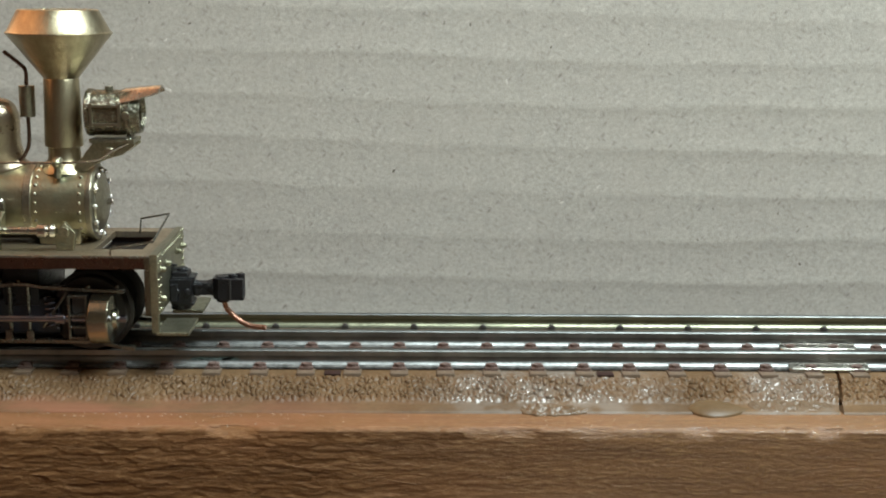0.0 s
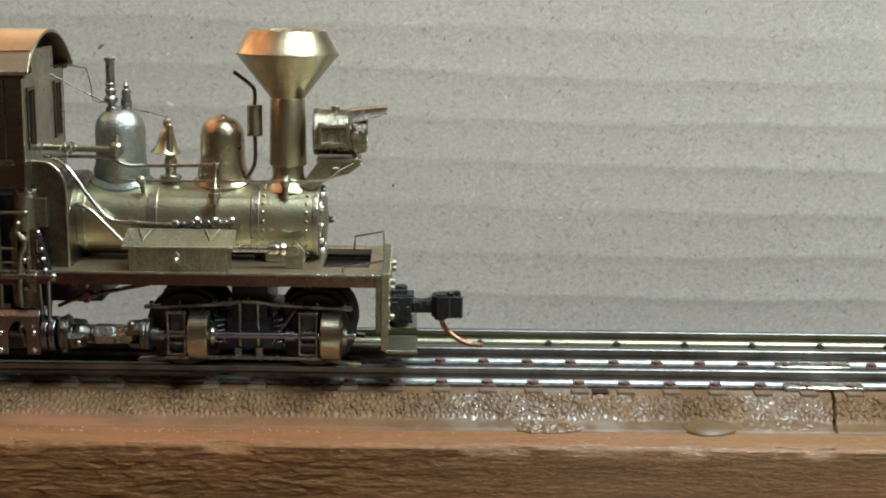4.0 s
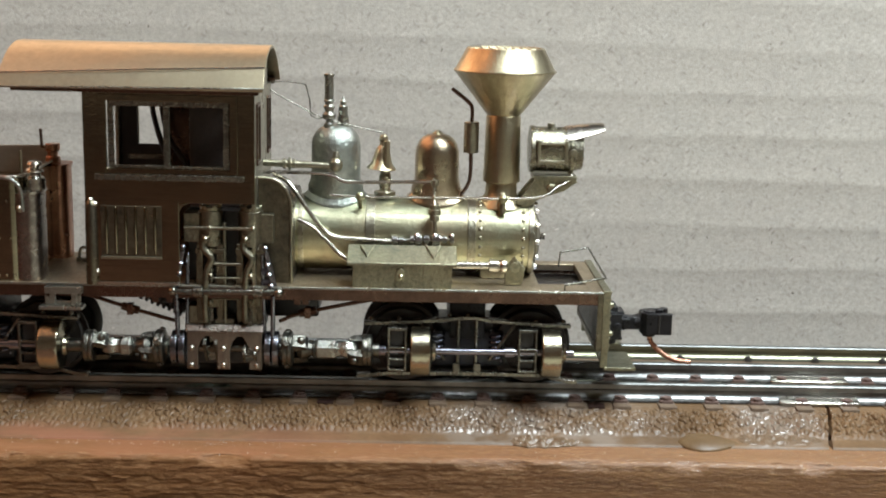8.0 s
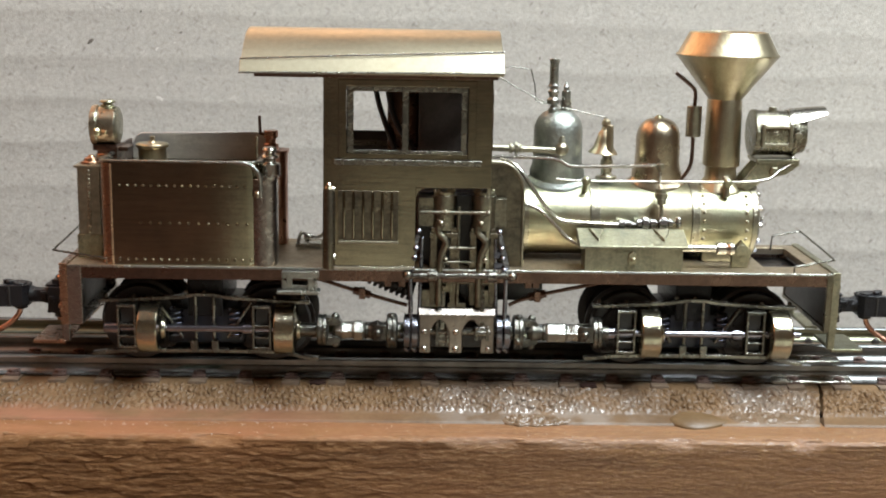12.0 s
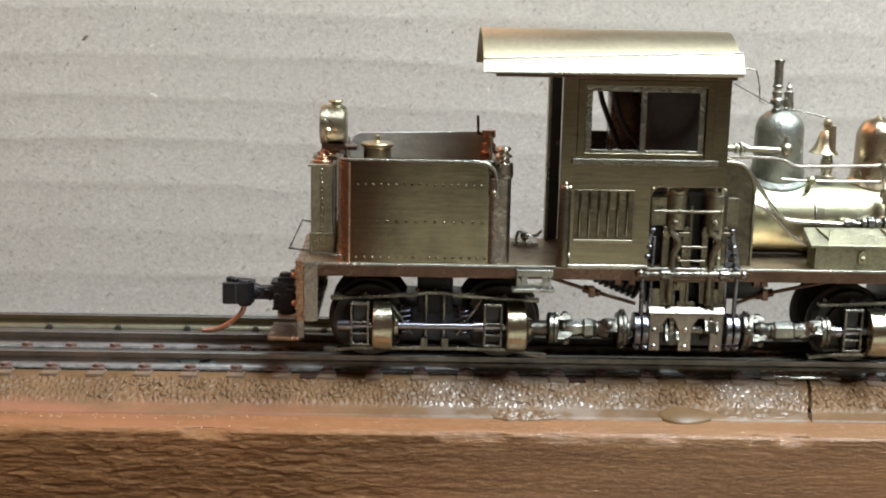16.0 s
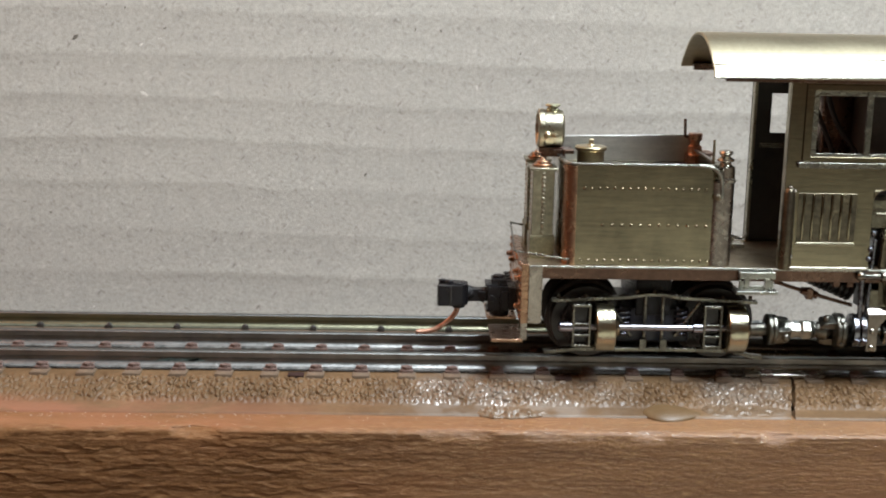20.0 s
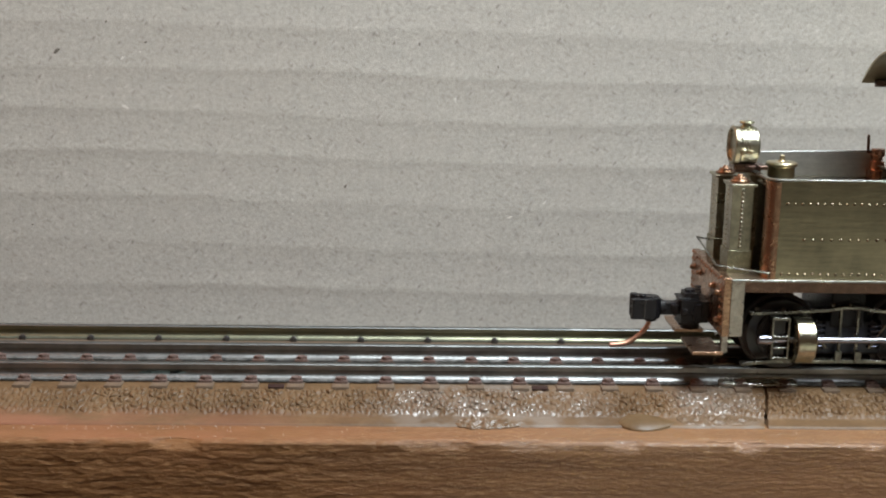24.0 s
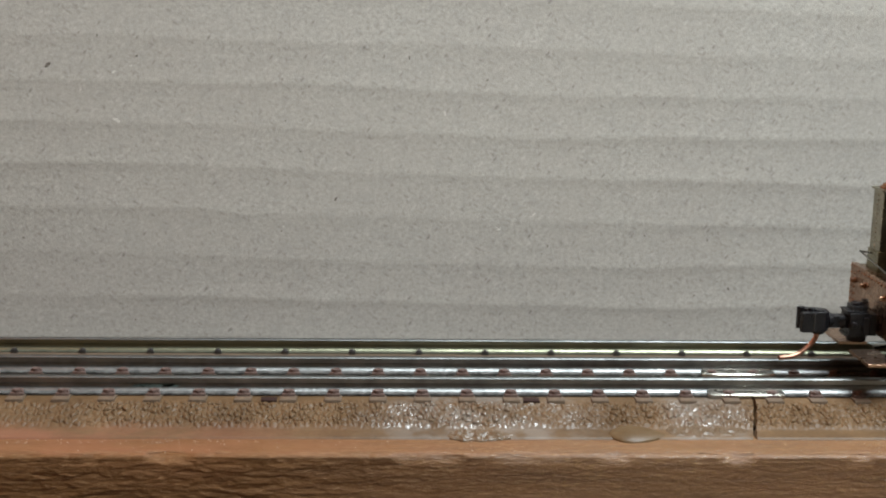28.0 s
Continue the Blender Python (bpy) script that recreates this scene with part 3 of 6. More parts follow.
def build_beam():
    """A rough-sawn beam with a torn front and a worn, chipped upper edge."""
    bm = B()
    xs = [-230 + 5 * k for k in range(29)] + [-85 + 0.3 * k for k in range(600)] + [95 + 5 * k for k in range(28)]
    shoulder = [(28, -60), (28, -5.2), (-12, -5.2), (-17.0, -5.2), (-18.0, -5.2), (-19.0, -5.2), (-20.0, -5.2), (-20.8, -5.2), (-21.5, -5.21), (-22.0, -5.23), (-22.4, -5.28), (-22.7, -5.4)]
    face = [-5.62 - 0.15 * k for k in range(92)] + [-20.5, -24, -30, -45, -60]
    rings = []
    for x in xs:
        sway = 0.9 * noise.noise((x * 0.017, 0, 5)) + 0.3 * noise.noise((x * 0.11, 0, 8))
        # splinters broken out of the upper edge
        notch = max(0.0, noise.noise((x * 0.16, 0.3, 2.0)) - 0.08) * 2.2 + max(0.0, noise.noise((x * 0.6, 0.9, 4.0)) - 0.2) * 0.5
        row = []
        for k, (y, z) in enumerate(shoulder):
            if k >= 3:
                w = (k - 2) / 9
                y += (sway + notch) * w ** 2
                z += 0.10 * noise.fractal((x * 0.05, y * 0.7, 9.0), 1.0, 2.0, 3) * min(1.0, w * 2) - 0.10 * notch * w ** 3
            row.append(Vector((x, y, z)))
        for z in face:
            fade = max(0.0, 1.0 - (-5.4 - z) / 1.6)
            grow = min(1.0, (-5.4 - z) / 0.9)
            row.append(Vector((x, -22.95 + sway * (0.4 + 0.6 * fade) + notch * fade ** 2 - torn_face(x, z) * grow, z)))
        rings.append(row)
    skin(bm, rings)
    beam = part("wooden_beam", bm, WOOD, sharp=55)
    # frayed pale fibres along the worn edge, dust on the top
    rnd, dust, fray = random.Random(11), B(), B()
    for k in range(130):
        x, y, size = rnd.uniform(-80, 88), rnd.uniform(-22.0, -16.9), rnd.uniform(0.02, 0.05)
        if k % 2:
            x, y = rnd.gauss(-38, 14), rnd.uniform(-18.6, -16.9)
        c = Vector((x, y, -5.12))
        ring_pts = [c + Vector((size * math.cos(a * 1.047) * rnd.uniform(0.7, 1.5), size * math.sin(a * 1.047) * rnd.uniform(0.6, 1.1), 0)) for a in range(6)]
        skin(dust, [[p + Vector((0, 0, -0.3)) for p in ring_pts], [p + Vector((0, 0, size * 0.6)) for p in ring_pts]])
    for k in range(150):
        x, long = rnd.uniform(-80, 88), rnd.uniform(0.5, 2.6)
        sway = 0.9 * noise.noise((x * 0.017, 0, 5)) + 0.35 * noise.noise((x * 0.11, 0, 8))
        a = Vector((x, -22.35 + sway + rnd.uniform(-0.25, 0.5), -5.22 + rnd.uniform(-0.04, 0.06)))
        tube(fray, [a, a + Vector((long * 0.5, rnd.uniform(-0.12, 0.06), rnd.uniform(-0.02, 0.05))), a + Vector((long, rnd.uniform(-0.2, 0.1), rnd.uniform(-0.1, 0.04)))], rnd.uniform(0.02, 0.05), 4, 2)
    tagged(part("dust", dust, FLECK_PALE, beam), kind="stuff")
    tagged(part("frayed_fibre", fray, SPLINTER, beam), "pale frayed wood fibres", kind="stuff")
    # long pale scratch across the front
    pts = [(-21.9 + 2.2 * k, -9.9 - 0.62 * k * 0.55 - 0.1 * math.sin(k)) for k in range(10)]
    part("scratch", tube(B(), [(x, -22.93 + 0.9 * noise.noise((x * 0.017, 0, 5)) * 0.45 - torn_face(x, z), z) for x, z in pts], 0.035, 5, 4), SPLINTER, beam, "pale scratch across the grain")
    tagged(beam, "rough reddish-brown sawn wooden beam with a torn front and worn edge", "beam")


CRACK = 58.0


def build_roadbed(name, x0, x1):
    """Moulded ballast shoulder: pebbly slope, then a smooth narrow lip."""
    bm = B()
    xs = [x0 + 3.0 * k for k in range(int((-80 - x0) / 3.0) + 1)] if x0 < -80 else []
    fine0, fine1 = max(x0, -80), min(x1, 88)
    n = int((fine1 - fine0) / 0.125)
    xs += [fine0 + (fine1 - fine0) * i / n for i in range(n + 1)]
    xs += [88 + (x1 - 88) * k / 27 for k in range(1, 28)] if x1 > 88 else []
    slope = [(-8.1 - 0.14 * k, -2.25 - 0.0526 * k) for k in range(44)]
    cross = [(26, -5.1), (26, -4.2), (9.0, -2.4), (8.4, -2.1), (-7.5, -2.1), (-8.0, -2.2)] + slope + \
            [(-14.35, -4.60), (-15.2, -4.72), (-16.2, -4.86), (-16.6, -4.98), (-16.75, -5.22)]
    last = 5 + len(slope)
    rings = []
    for x in xs:
        row = []
        flat = min(1.0, max(0.0, 0.5 - 2.2 * (noise.noise((x * 0.05, 2.0, 6)) - 0.25)))
        for k, (y, z) in enumerate(cross):
            dy = dz = 0.0
            if 6 <= k <= last:
                d, p = noise.voronoi((x * 1.25 + 0.35 * noise.noise((x, y, 1)), y * 0.78, 0.5))
                lump = (1.0 - math.exp(-5.0 * (d[1] - d[0]))) * (0.85 + 0.3 * noise.cell((p[0].x * 53.1, p[0].y * 71.7, 2)))
                # pebbles thin out up by the ties, and sink in old glue lower down
                wash = min(1.0, (k - 5) / 7) * min(1.0, (last + 1 - k) / 9) * (0.62 + 0.38 * flat)
                dz, dy = lump * 0.40 * wash, -lump * 0.36 * wash
            elif k > last:
                dy = 0.12 * noise.noise((x * 0.2, 0, 1))
            skew = max(0.0, 1 - abs(x - CRACK) / 9) * (y + 13) * 0.25 + (0.14 * noise.noise((0, y * 0.9, 3)) if abs(x - CRACK) < 0.6 else 0)
            row.append(Vector((x + (skew if -17 < y < 0 else 0), y + dy, z + dz)))
        rings.append(row)
    cut = len(cross) - 5
    skin(bm, [r[:cut] for r in rings])
    bed = tagged(new(name), "brown moulded plastic ballast roadbed carrying the rails on the beam", "roadbed", group="roadbed sections")
    tagged(part("ballast", bm, BALLAST, bed, sharp=50), "moulded brown pebbles", kind="stuff")
    part("edge_lip", skin(B(), [[Vector((p.x, p.y, p.z + 0.02)) for p in r[cut - 1:]] + [Vector((r[-1].x, r[cut - 1].y + 0.6, -5.2))] for r in rings]), LIP, bed, sharp=50)
    return bed


HALF_RAIL = [(-1.25, -1.9), (-1.25, -1.66), (-0.85, -1.46), (-0.55, -1.22), (-0.38, -0.9), (-0.34, -0.6), (-0.42, -0.38), (-0.62, -0.2), (-0.64, 0.55), (-0.45, 0.7)]
RAIL_PROFILE = HALF_RAIL + [(-a, z) for a, z in reversed(HALF_RAIL)]


def rail_piece(name, y, x0, x1, mats, parent, dz=0.0, size=1.0):
    """A rail of one rolled section; the head and the foot carry their own wear."""
    bm = B()
    pts = [Vector((0, y + a * size, dz + 0.7 + (b - 0.7) * size)) for a, b in RAIL_PROFILE]
    skin(bm, [[p + Vector((x, 0, 0)) for p in pts] for x in (x0, x1)])
    ob = part(name, bm, mats[0], parent, sharp=38)
    for m in mats[1:]:
        ob.data.materials.append(m)
    for f in ob.data.polygons:
        cz = sum(ob.data.vertices[v].co.z for v in f.vertices) / len(f.vertices) / MM
        if len(f.vertices) == 4:
            lo, hi = dz + 0.7 - 2.6 * size, dz + 0.7
            if cz > hi - 0.16 * size:
                f.material_index = 1
            elif cz < lo + 0.48 * size:
                f.material_index = 2
    return ob


TIE_STEP, TIE_FIRST = 6.75, -52.05


def build_track(track, x0, x1):
    for y, mats in ((-5.25, (RAIL, RAIL_HEAD, RAIL_FOOT)), (5.25, (RAIL, RAIL_HEAD, RAIL_FOOT))):
        rail_piece("rail", y, x0 + (0.0 if x0 < CRACK else 0.25), x1 - (0.0 if x1 > CRACK + 1 else -0.6), mats, track)
    tie_mesh = clip_mesh = None
    k0 = math.ceil((x0 + 2.0 - TIE_FIRST) / TIE_STEP)
    k1 = math.floor((x1 - 2.0 - TIE_FIRST) / TIE_STEP)
    for k in range(k0, k1 + 1):
        x = TIE_FIRST + k * TIE_STEP
        if tie_mesh is None:
            bm = box(B(), -1.3, 1.3, -8.75, 8.75, -3.4, -1.9, 0.14)
            tie = part("tie", bm, TIE, track)
            tie_mesh = tie.data
        else:
            tie = new("tie", tie_mesh)
            tie.parent = track
        tie.location = (x * MM, 0, 0)
        for y in (-6.35, -4.1, 4.4, 6.4):
            if clip_mesh is None:
                bm = box(B(), -1.0, 1.0, -0.8, 0.2, -2.0, -1.5, 0.1)
                box(bm, -0.85, 0.85, -0.35, 0.75, -1.7, -1.15, 0.12)
                lathe(bm, (0, -0.12, -1.7), (0, 0, 1), [(0, 0.62), (0.62, 0.60), (0.68, 0.5), (0.60, 0.34), (0.5, 0.1)], 10)
                clip = part("rail_clip", bm, CLIP, track)
                clip_mesh = clip.data
            else:
                clip = new("rail_clip", clip_mesh)
                clip.parent = track
            clip.location = (x * MM, y * MM, 0)
            if y in (-4.1, 6.4):
                clip.rotation_euler = (0, 0, math.pi)


def joiner(y, x0, x1, track):
    """A folded sheet shoe that grips the foot of both rails."""
    bm = B()
    fold = [(-1.62, -2.06), (-1.72, -1.85), (-1.62, -1.5), (-1.3, -1.36), (-0.5, -1.1), (-0.42, -0.95), (-0.34, -1.0), (-0.36, -1.3), (-1.25, -1.6), (-1.3, -1.9)]
    for s in (-1, 1):
        skin(bm, [[Vector((x, y - s * a, z + lift)) for a, z in fold] for x, lift in ((x0, -0.1), (x0 + 0.35, 0), (x1 - 0.35, 0), (x1, -0.1))])
    box(bm, x0, x1, y - 1.5, y + 1.5, -2.06, -1.93)
    for s in (-1, 1):
        lathe(bm, (x0, y + s * 1.55, -1.72), (1, 0, 0), [(0, 0.2), (0.3, 0.36), (x1 - x0 - 0.3, 0.36), (x1 - x0, 0.2)], 12)
    part("rail_joiner", bm, SILVER, track, "bright folded metal rail joiner")


def build_rails():
    track = tagged(new("track"), "narrow-gauge model track with steel rails and brown plastic ties", "track", group="track sections")
    build_track(track, -150, CRACK)
    for y, a in ((-5.25, 52.6), (5.25, 54.2)):
        joiner(y, a, a + 12.0, track)
    # solid dark blocks paint the shade inside the open nail slots
    for x in (-14.4, 25.2):
        part("nail_slot", box(B(), x - 1.2, x + 1.2, -8.7, -7.0, -2.4, -1.98, 0.04), SLOT, track, "dark block standing for the shade in a nail slot")
    track2 = tagged(new("track"), "narrow-gauge model track with steel rails and brown plastic ties", "track", group="track sections")
    build_track(track2, CRACK + 0.4, 170)
    build_stain(track)
    far = tagged(new("spare_rail"), "yellowish bare model rail spiked along the back of the beam", "rail")
    rail_piece("rail", 17.3, -150, 170, (RAIL_OLD, RAIL_HEAD, OLD_FOOT), far, -0.5, 0.88)
    box_strip = box(B(), -150, 170, 15.2, 19.4, -5.1, -2.1)
    part("support_strip", box_strip, TIE, far, "dark brown strip under the rail")
    spike = None
    for k in range(-8, 11):
        x = 20.0 + 11.25 * k
        if spike is None:
            bm = box(B(), -0.55, 0.55, -0.35, 0.35, -2.7, -1.95, 0.1)
            ball(bm, (0, 0.1, -1.95), 0.42, 8, 0.6)
            spike = part("spike", bm, DARK, far)
            ob = spike
        else:
            ob = new("spike", spike.data)
            ob.parent = far
        ob.location = (x * MM, 16.1 * MM, 0.5 * MM)


def build_stain(track):
    """A thin crust of verdigris on the web of the front rail."""
    bm = B()
    for cx, cz, w, h, k in ((-31.5, -0.62, 2.6, 0.5, 0), (-29.4, -0.8, 1.2, 0.3, 4), (-34.2, -0.85, 1.0, 0.26, 8)):
        edge = [(cx + w * math.cos(a * 0.3142) * (1 + 0.4 * noise.noise((a * 0.7, k, 0))), cz + h * math.sin(a * 0.3142) * (1 + 0.4 * noise.noise((a * 0.7, k, 5)))) for a in range(20)]
        skin(bm, [[Vector((x, -5.66, max(-1.1, min(-0.35, z)))) for x, z in edge], [Vector((x, -5.5, max(-1.1, min(-0.35, z)))) for x, z in edge]])
    part("verdigris", bm, VERDIGRIS, track, "pale blue-green verdigris patch")


def build_glue(name, label, x0, x1, y, z, half, high, lean=0.14, fat=0.5, lumpy=0.0, mat=None):
    """A low dried drop: a domed sheet over an oval, drawn out to one side."""
    bm = B()
    rings = []
    n = 48 if not lumpy else 110
    for i in range(n + 1):
        a = i / n
        x = x0 + (x1 - x0) * a
        r = math.sin(math.pi * a ** 0.72) ** fat * (1 + 0.35 * lumpy * noise.noise((x * 0.8, 1.0, 3.0))) + 0.01
        top = []
        for q in range(0, 181, 6):
            c, d = math.cos(radians(q)), math.sin(radians(q)) ** 1.2
            lump = 1 + lumpy * 1.6 * noise.noise((x * 1.5, half * c * 1.5, 2.0))
            top.append(Vector((x, y + half * r * c, z + lean * half * r * c + high * r * d * max(0.15, lump))))
        rings.append(top + [Vector((x, y - half * r, z - 0.5)), Vector((x, y + half * r, z - 0.5))])
    skin(bm, rings)
    tagged(part(name, bm, mat or GLUE, sharp=80), label, "glue")


# ---------------------------------------------------------------- the locomotive
BY, BZ, BR = 1.5, 21.2, 5.5      # boiler axis and radius


def rivets(bm, pts, r=0.22, way=(0, -1, 0)):
    for p in pts:
        lathe(bm, p, way, [(-0.05, r), (r * 0.55, r * 0.8), (r * 0.85, r * 0.25)], 6)
    return bm


def build_frame(loco):
    bm = B()
    box(bm, -58, 42.0, -10.4, 10.4, 14.5, 15.5)
    box(bm, 42.0, 48.9, -10.4, -5.6, 14.5, 15.5)
    box(bm, 42.0, 48.9, 8.0, 10.4, 14.5, 15.5)
    box(bm, 48.9, 51, -10.4, 10.4, 14.5, 15.5)
    deck = part("deck", bm, DECK_SHEET, loco, "brown etched sheet deck")
    for y in (-10.45, 9.65):
        part("side_sill", box(B(), -57.4, 50.4, y, y + 0.8, 13.6, 15.3, 0.06), BRONZE, loco, "reddish bronze side sill")
    part("deck_edge", box(B(), -57.6, 50.8, -10.62, -10.42, 15.2, 15.56), TINNED, loco, "bright strip along the deck edge")
    part("deck_well", box(B(), 41.4, 49.5, -6.0, 8.4, 13.3, 13.9), STEEL_BLUE, loco, "dark blue sheet in the deck opening")
    for x, s in ((51.0, 1), (-58.0, -1)):
        bm = box(B(), x - 0.2, x + 0.9 * s if s > 0 else x - 0.9, -10.6, 10.6, 6.9, 15.75, 0.08) if s > 0 else box(B(), x - 0.9, x + 0.2, -10.6, 10.6, 6.9, 15.75, 0.08)
        beam = part("end_beam", bm, COPPER_DULL if s < 0 else BRASS_CAST, loco, "riveted browned copper end beam" if s < 0 else "riveted brass end beam")
        bm = B()
        for y in (-10.62, 9.9):
            a, b = (x - 1.0, x - 0.2) if s > 0 else (x + 0.2, x + 2.2)
            box(bm, a, b, y, y + 0.72, 6.9, 15.5, 0.05)
        box(bm, (x - 1.0) if s > 0 else x + 0.2, (x - 0.2) if s > 0 else x + 2.2, -10.4, 10.4, 7.0, 7.6)
        part("beam_flange", bm, DARK_BRASS if s > 0 else TINNED_BROWN, loco)
        # dark plate paints the shade on the unlit inner face of the beam
        part("beam_shade_plate", box(B(), *((x - 0.9, x - 0.25) if s > 0 else (x + 0.25, x + 0.9)), -9.7, 9.7, 7.7, 14.4), DARK, loco)
        bm = B()
        face = x + 0.9 * s
        pts = [(face, y, 7.6 + 1.12 * k) for k in range(8) for y in (-10.0, -8.6, 8.6, 10.0)]
        pts += [(face, -7 + 1.4 * k, 15.0) for k in range(11)]
        rivets(bm, pts, 0.27, (s, 0, 0))
        part("rivets", bm, BRASS_CAST if s > 0 else COPPER_DULL, beam)
        for y, z in ((-8.4, 13.2), (-8.4, 9.0), (-4.2, 13.2), (4.2, 13.2), (8.4, 13.2), (8.4, 9.0)):
            part("beam_knob", lathe(B(), (face, y, z), (s, 0, 0), [(0, 0.62), (0.15, 0.62), (0.2, 0.4), (0.55, 0.42), (0.8, 0.3), (0.85, 0.1)], 12), BRASS_CAST if s > 0 else COPPER_DULL, beam)
        for side in (-1, 1):
            y0, y1 = (-10.5, -2.2) if side < 0 else (2.2, 10.5)
            bm = box(B(), x + (0.4 if s > 0 else -5.0), x + (5.0 if s > 0 else -0.4), y0, y1, 4.0, 4.5, 0.08)
            board = part("footboard", bm, BRASS_CAST if s > 0 else COPPER_DULL, loco)
            bm = B()
            for y in ((y0 + 0.5,) if side < 0 else (y1 - 0.5,)):
                box(bm, x + (-0.2 if s > 0 else -0.8), x + (0.8 if s > 0 else 0.2), y - 0.45, y + 0.45, 4.4, 7.4)
            part("hanger", bm, BRASS_CAST if s > 0 else TINNED_BROWN, board)
        # corner rails on the deck ends
        o = x + (0.0 if s > 0 else -1.7)
        bm = tube(B(), [(x - 5.7 * s, -10.0, 15.6), (x - 5.7 * s, -10.0, 16.4), (o + 0.2 * s, -9.5, 17.4), (o - 0.3 * s, 6.0, 18.6), (o - 4.6 * s, 6.0, 17.8), (o - 4.8 * s, 6.0, 15.6)], 0.17, 6, 1)
        part("cut_lever", bm, JOINT, loco, "bent wire uncoupling lever")
        if s < 0:
            part("coupler_pad", box(B(), x - 2.0, x - 0.85, -2.3, 2.3, 6.7, 10.1, 0.1), BLACK, loco)
        build_coupler(loco, x + (0.9 if s > 0 else -1.9), s)
    # stirrup step under the deck
    bm = B()
    box(bm, -27.6, -22.4, -11.7, -10.6, 14.2, 15.2)
    box(bm, -26.9, -26.1, -11.6, -11.1, 12.4, 14.6)
    box(bm, -23.9, -23.1, -11.6, -11.1, 12.4, 14.6)
    box(bm, -28.2, -22.2, -12.6, -10.4, 12.1, 12.6, 0.08)
    plate(bm, [(-27.6, 12.6), (-22.6, 12.6), (-22.6, 14.2), (-24.0, 13.2), (-26.2, 13.2), (-27.6, 14.2)], -11.5, -11.2)
    part("stirrup_step", bm, TINNED, loco, "pale soldered stirrup step")
    # truss rods with turnbuckles
    for a, m, b in (((-22.5, 13.4), (-16.4, 11.5), (-9.9, 9.7)), ((4.7, 9.9), (8.8, 11.4), (22.5, 14.3))):
        bm = tube(B(), [(a[0], -8.3, a[1]), (m[0], -8.3, m[1]), (b[0], -8.3, b[1])], 0.3, 8, 3)
        tr = part("truss_rod", bm, BRONZE, loco)
        d = Vector((b[0] - a[0], 0, b[1] - a[1])).normalized()
        c = Vector((m[0], -8.3, m[1]))
        bm = rod(B(), c - d * 1.3, c + d * 1.3, 0.62, 6)
        box(bm, c.x - 0.45, c.x + 0.45, -8.9, -7.7, c.z - 0.9, c.z + 0.7)
        part("turnbuckle", bm, BRONZE, tr)
    # queen posts, brackets and the dark sills under the deck
    bm = B()
    box(bm, -56, 41, -4.2, -3.2, 12.7, 14.5)
    box(bm, -56, 41, 3.2, 4.2, 12.7, 14.5)
    part("centre_sill", bm, DARK, loco)
    bm = B()
    for x in (-13.2, -11.2, 6.9, 8.0):
        box(bm, x, x + 1.0, -9.2, -7.6, 12.6, 13.7)
    part("rod_bracket", bm, BRONZE, loco)
    # copper pipe under the cab, seen between the truck and the engine
    hose = part("ribbed_hose", tube(B(), [(-16.8, -5, 14.2), (-14.5, -5, 13.2), (-12.0, -5, 12.0), (-9.0, -5, 11.0)], 1.0, 12, 4), DARK, loco, "dark ribbed hose under the cab")
    for k in range(9):
        x = -16.0 + 0.8 * k
        part("hose_rib", rod(B(), (x, -5, 13.9 - 0.42 * (x + 16)), (x + 0.45, -5, 13.7 - 0.42 * (x + 16)), 1.55, 14), DARK, hose)


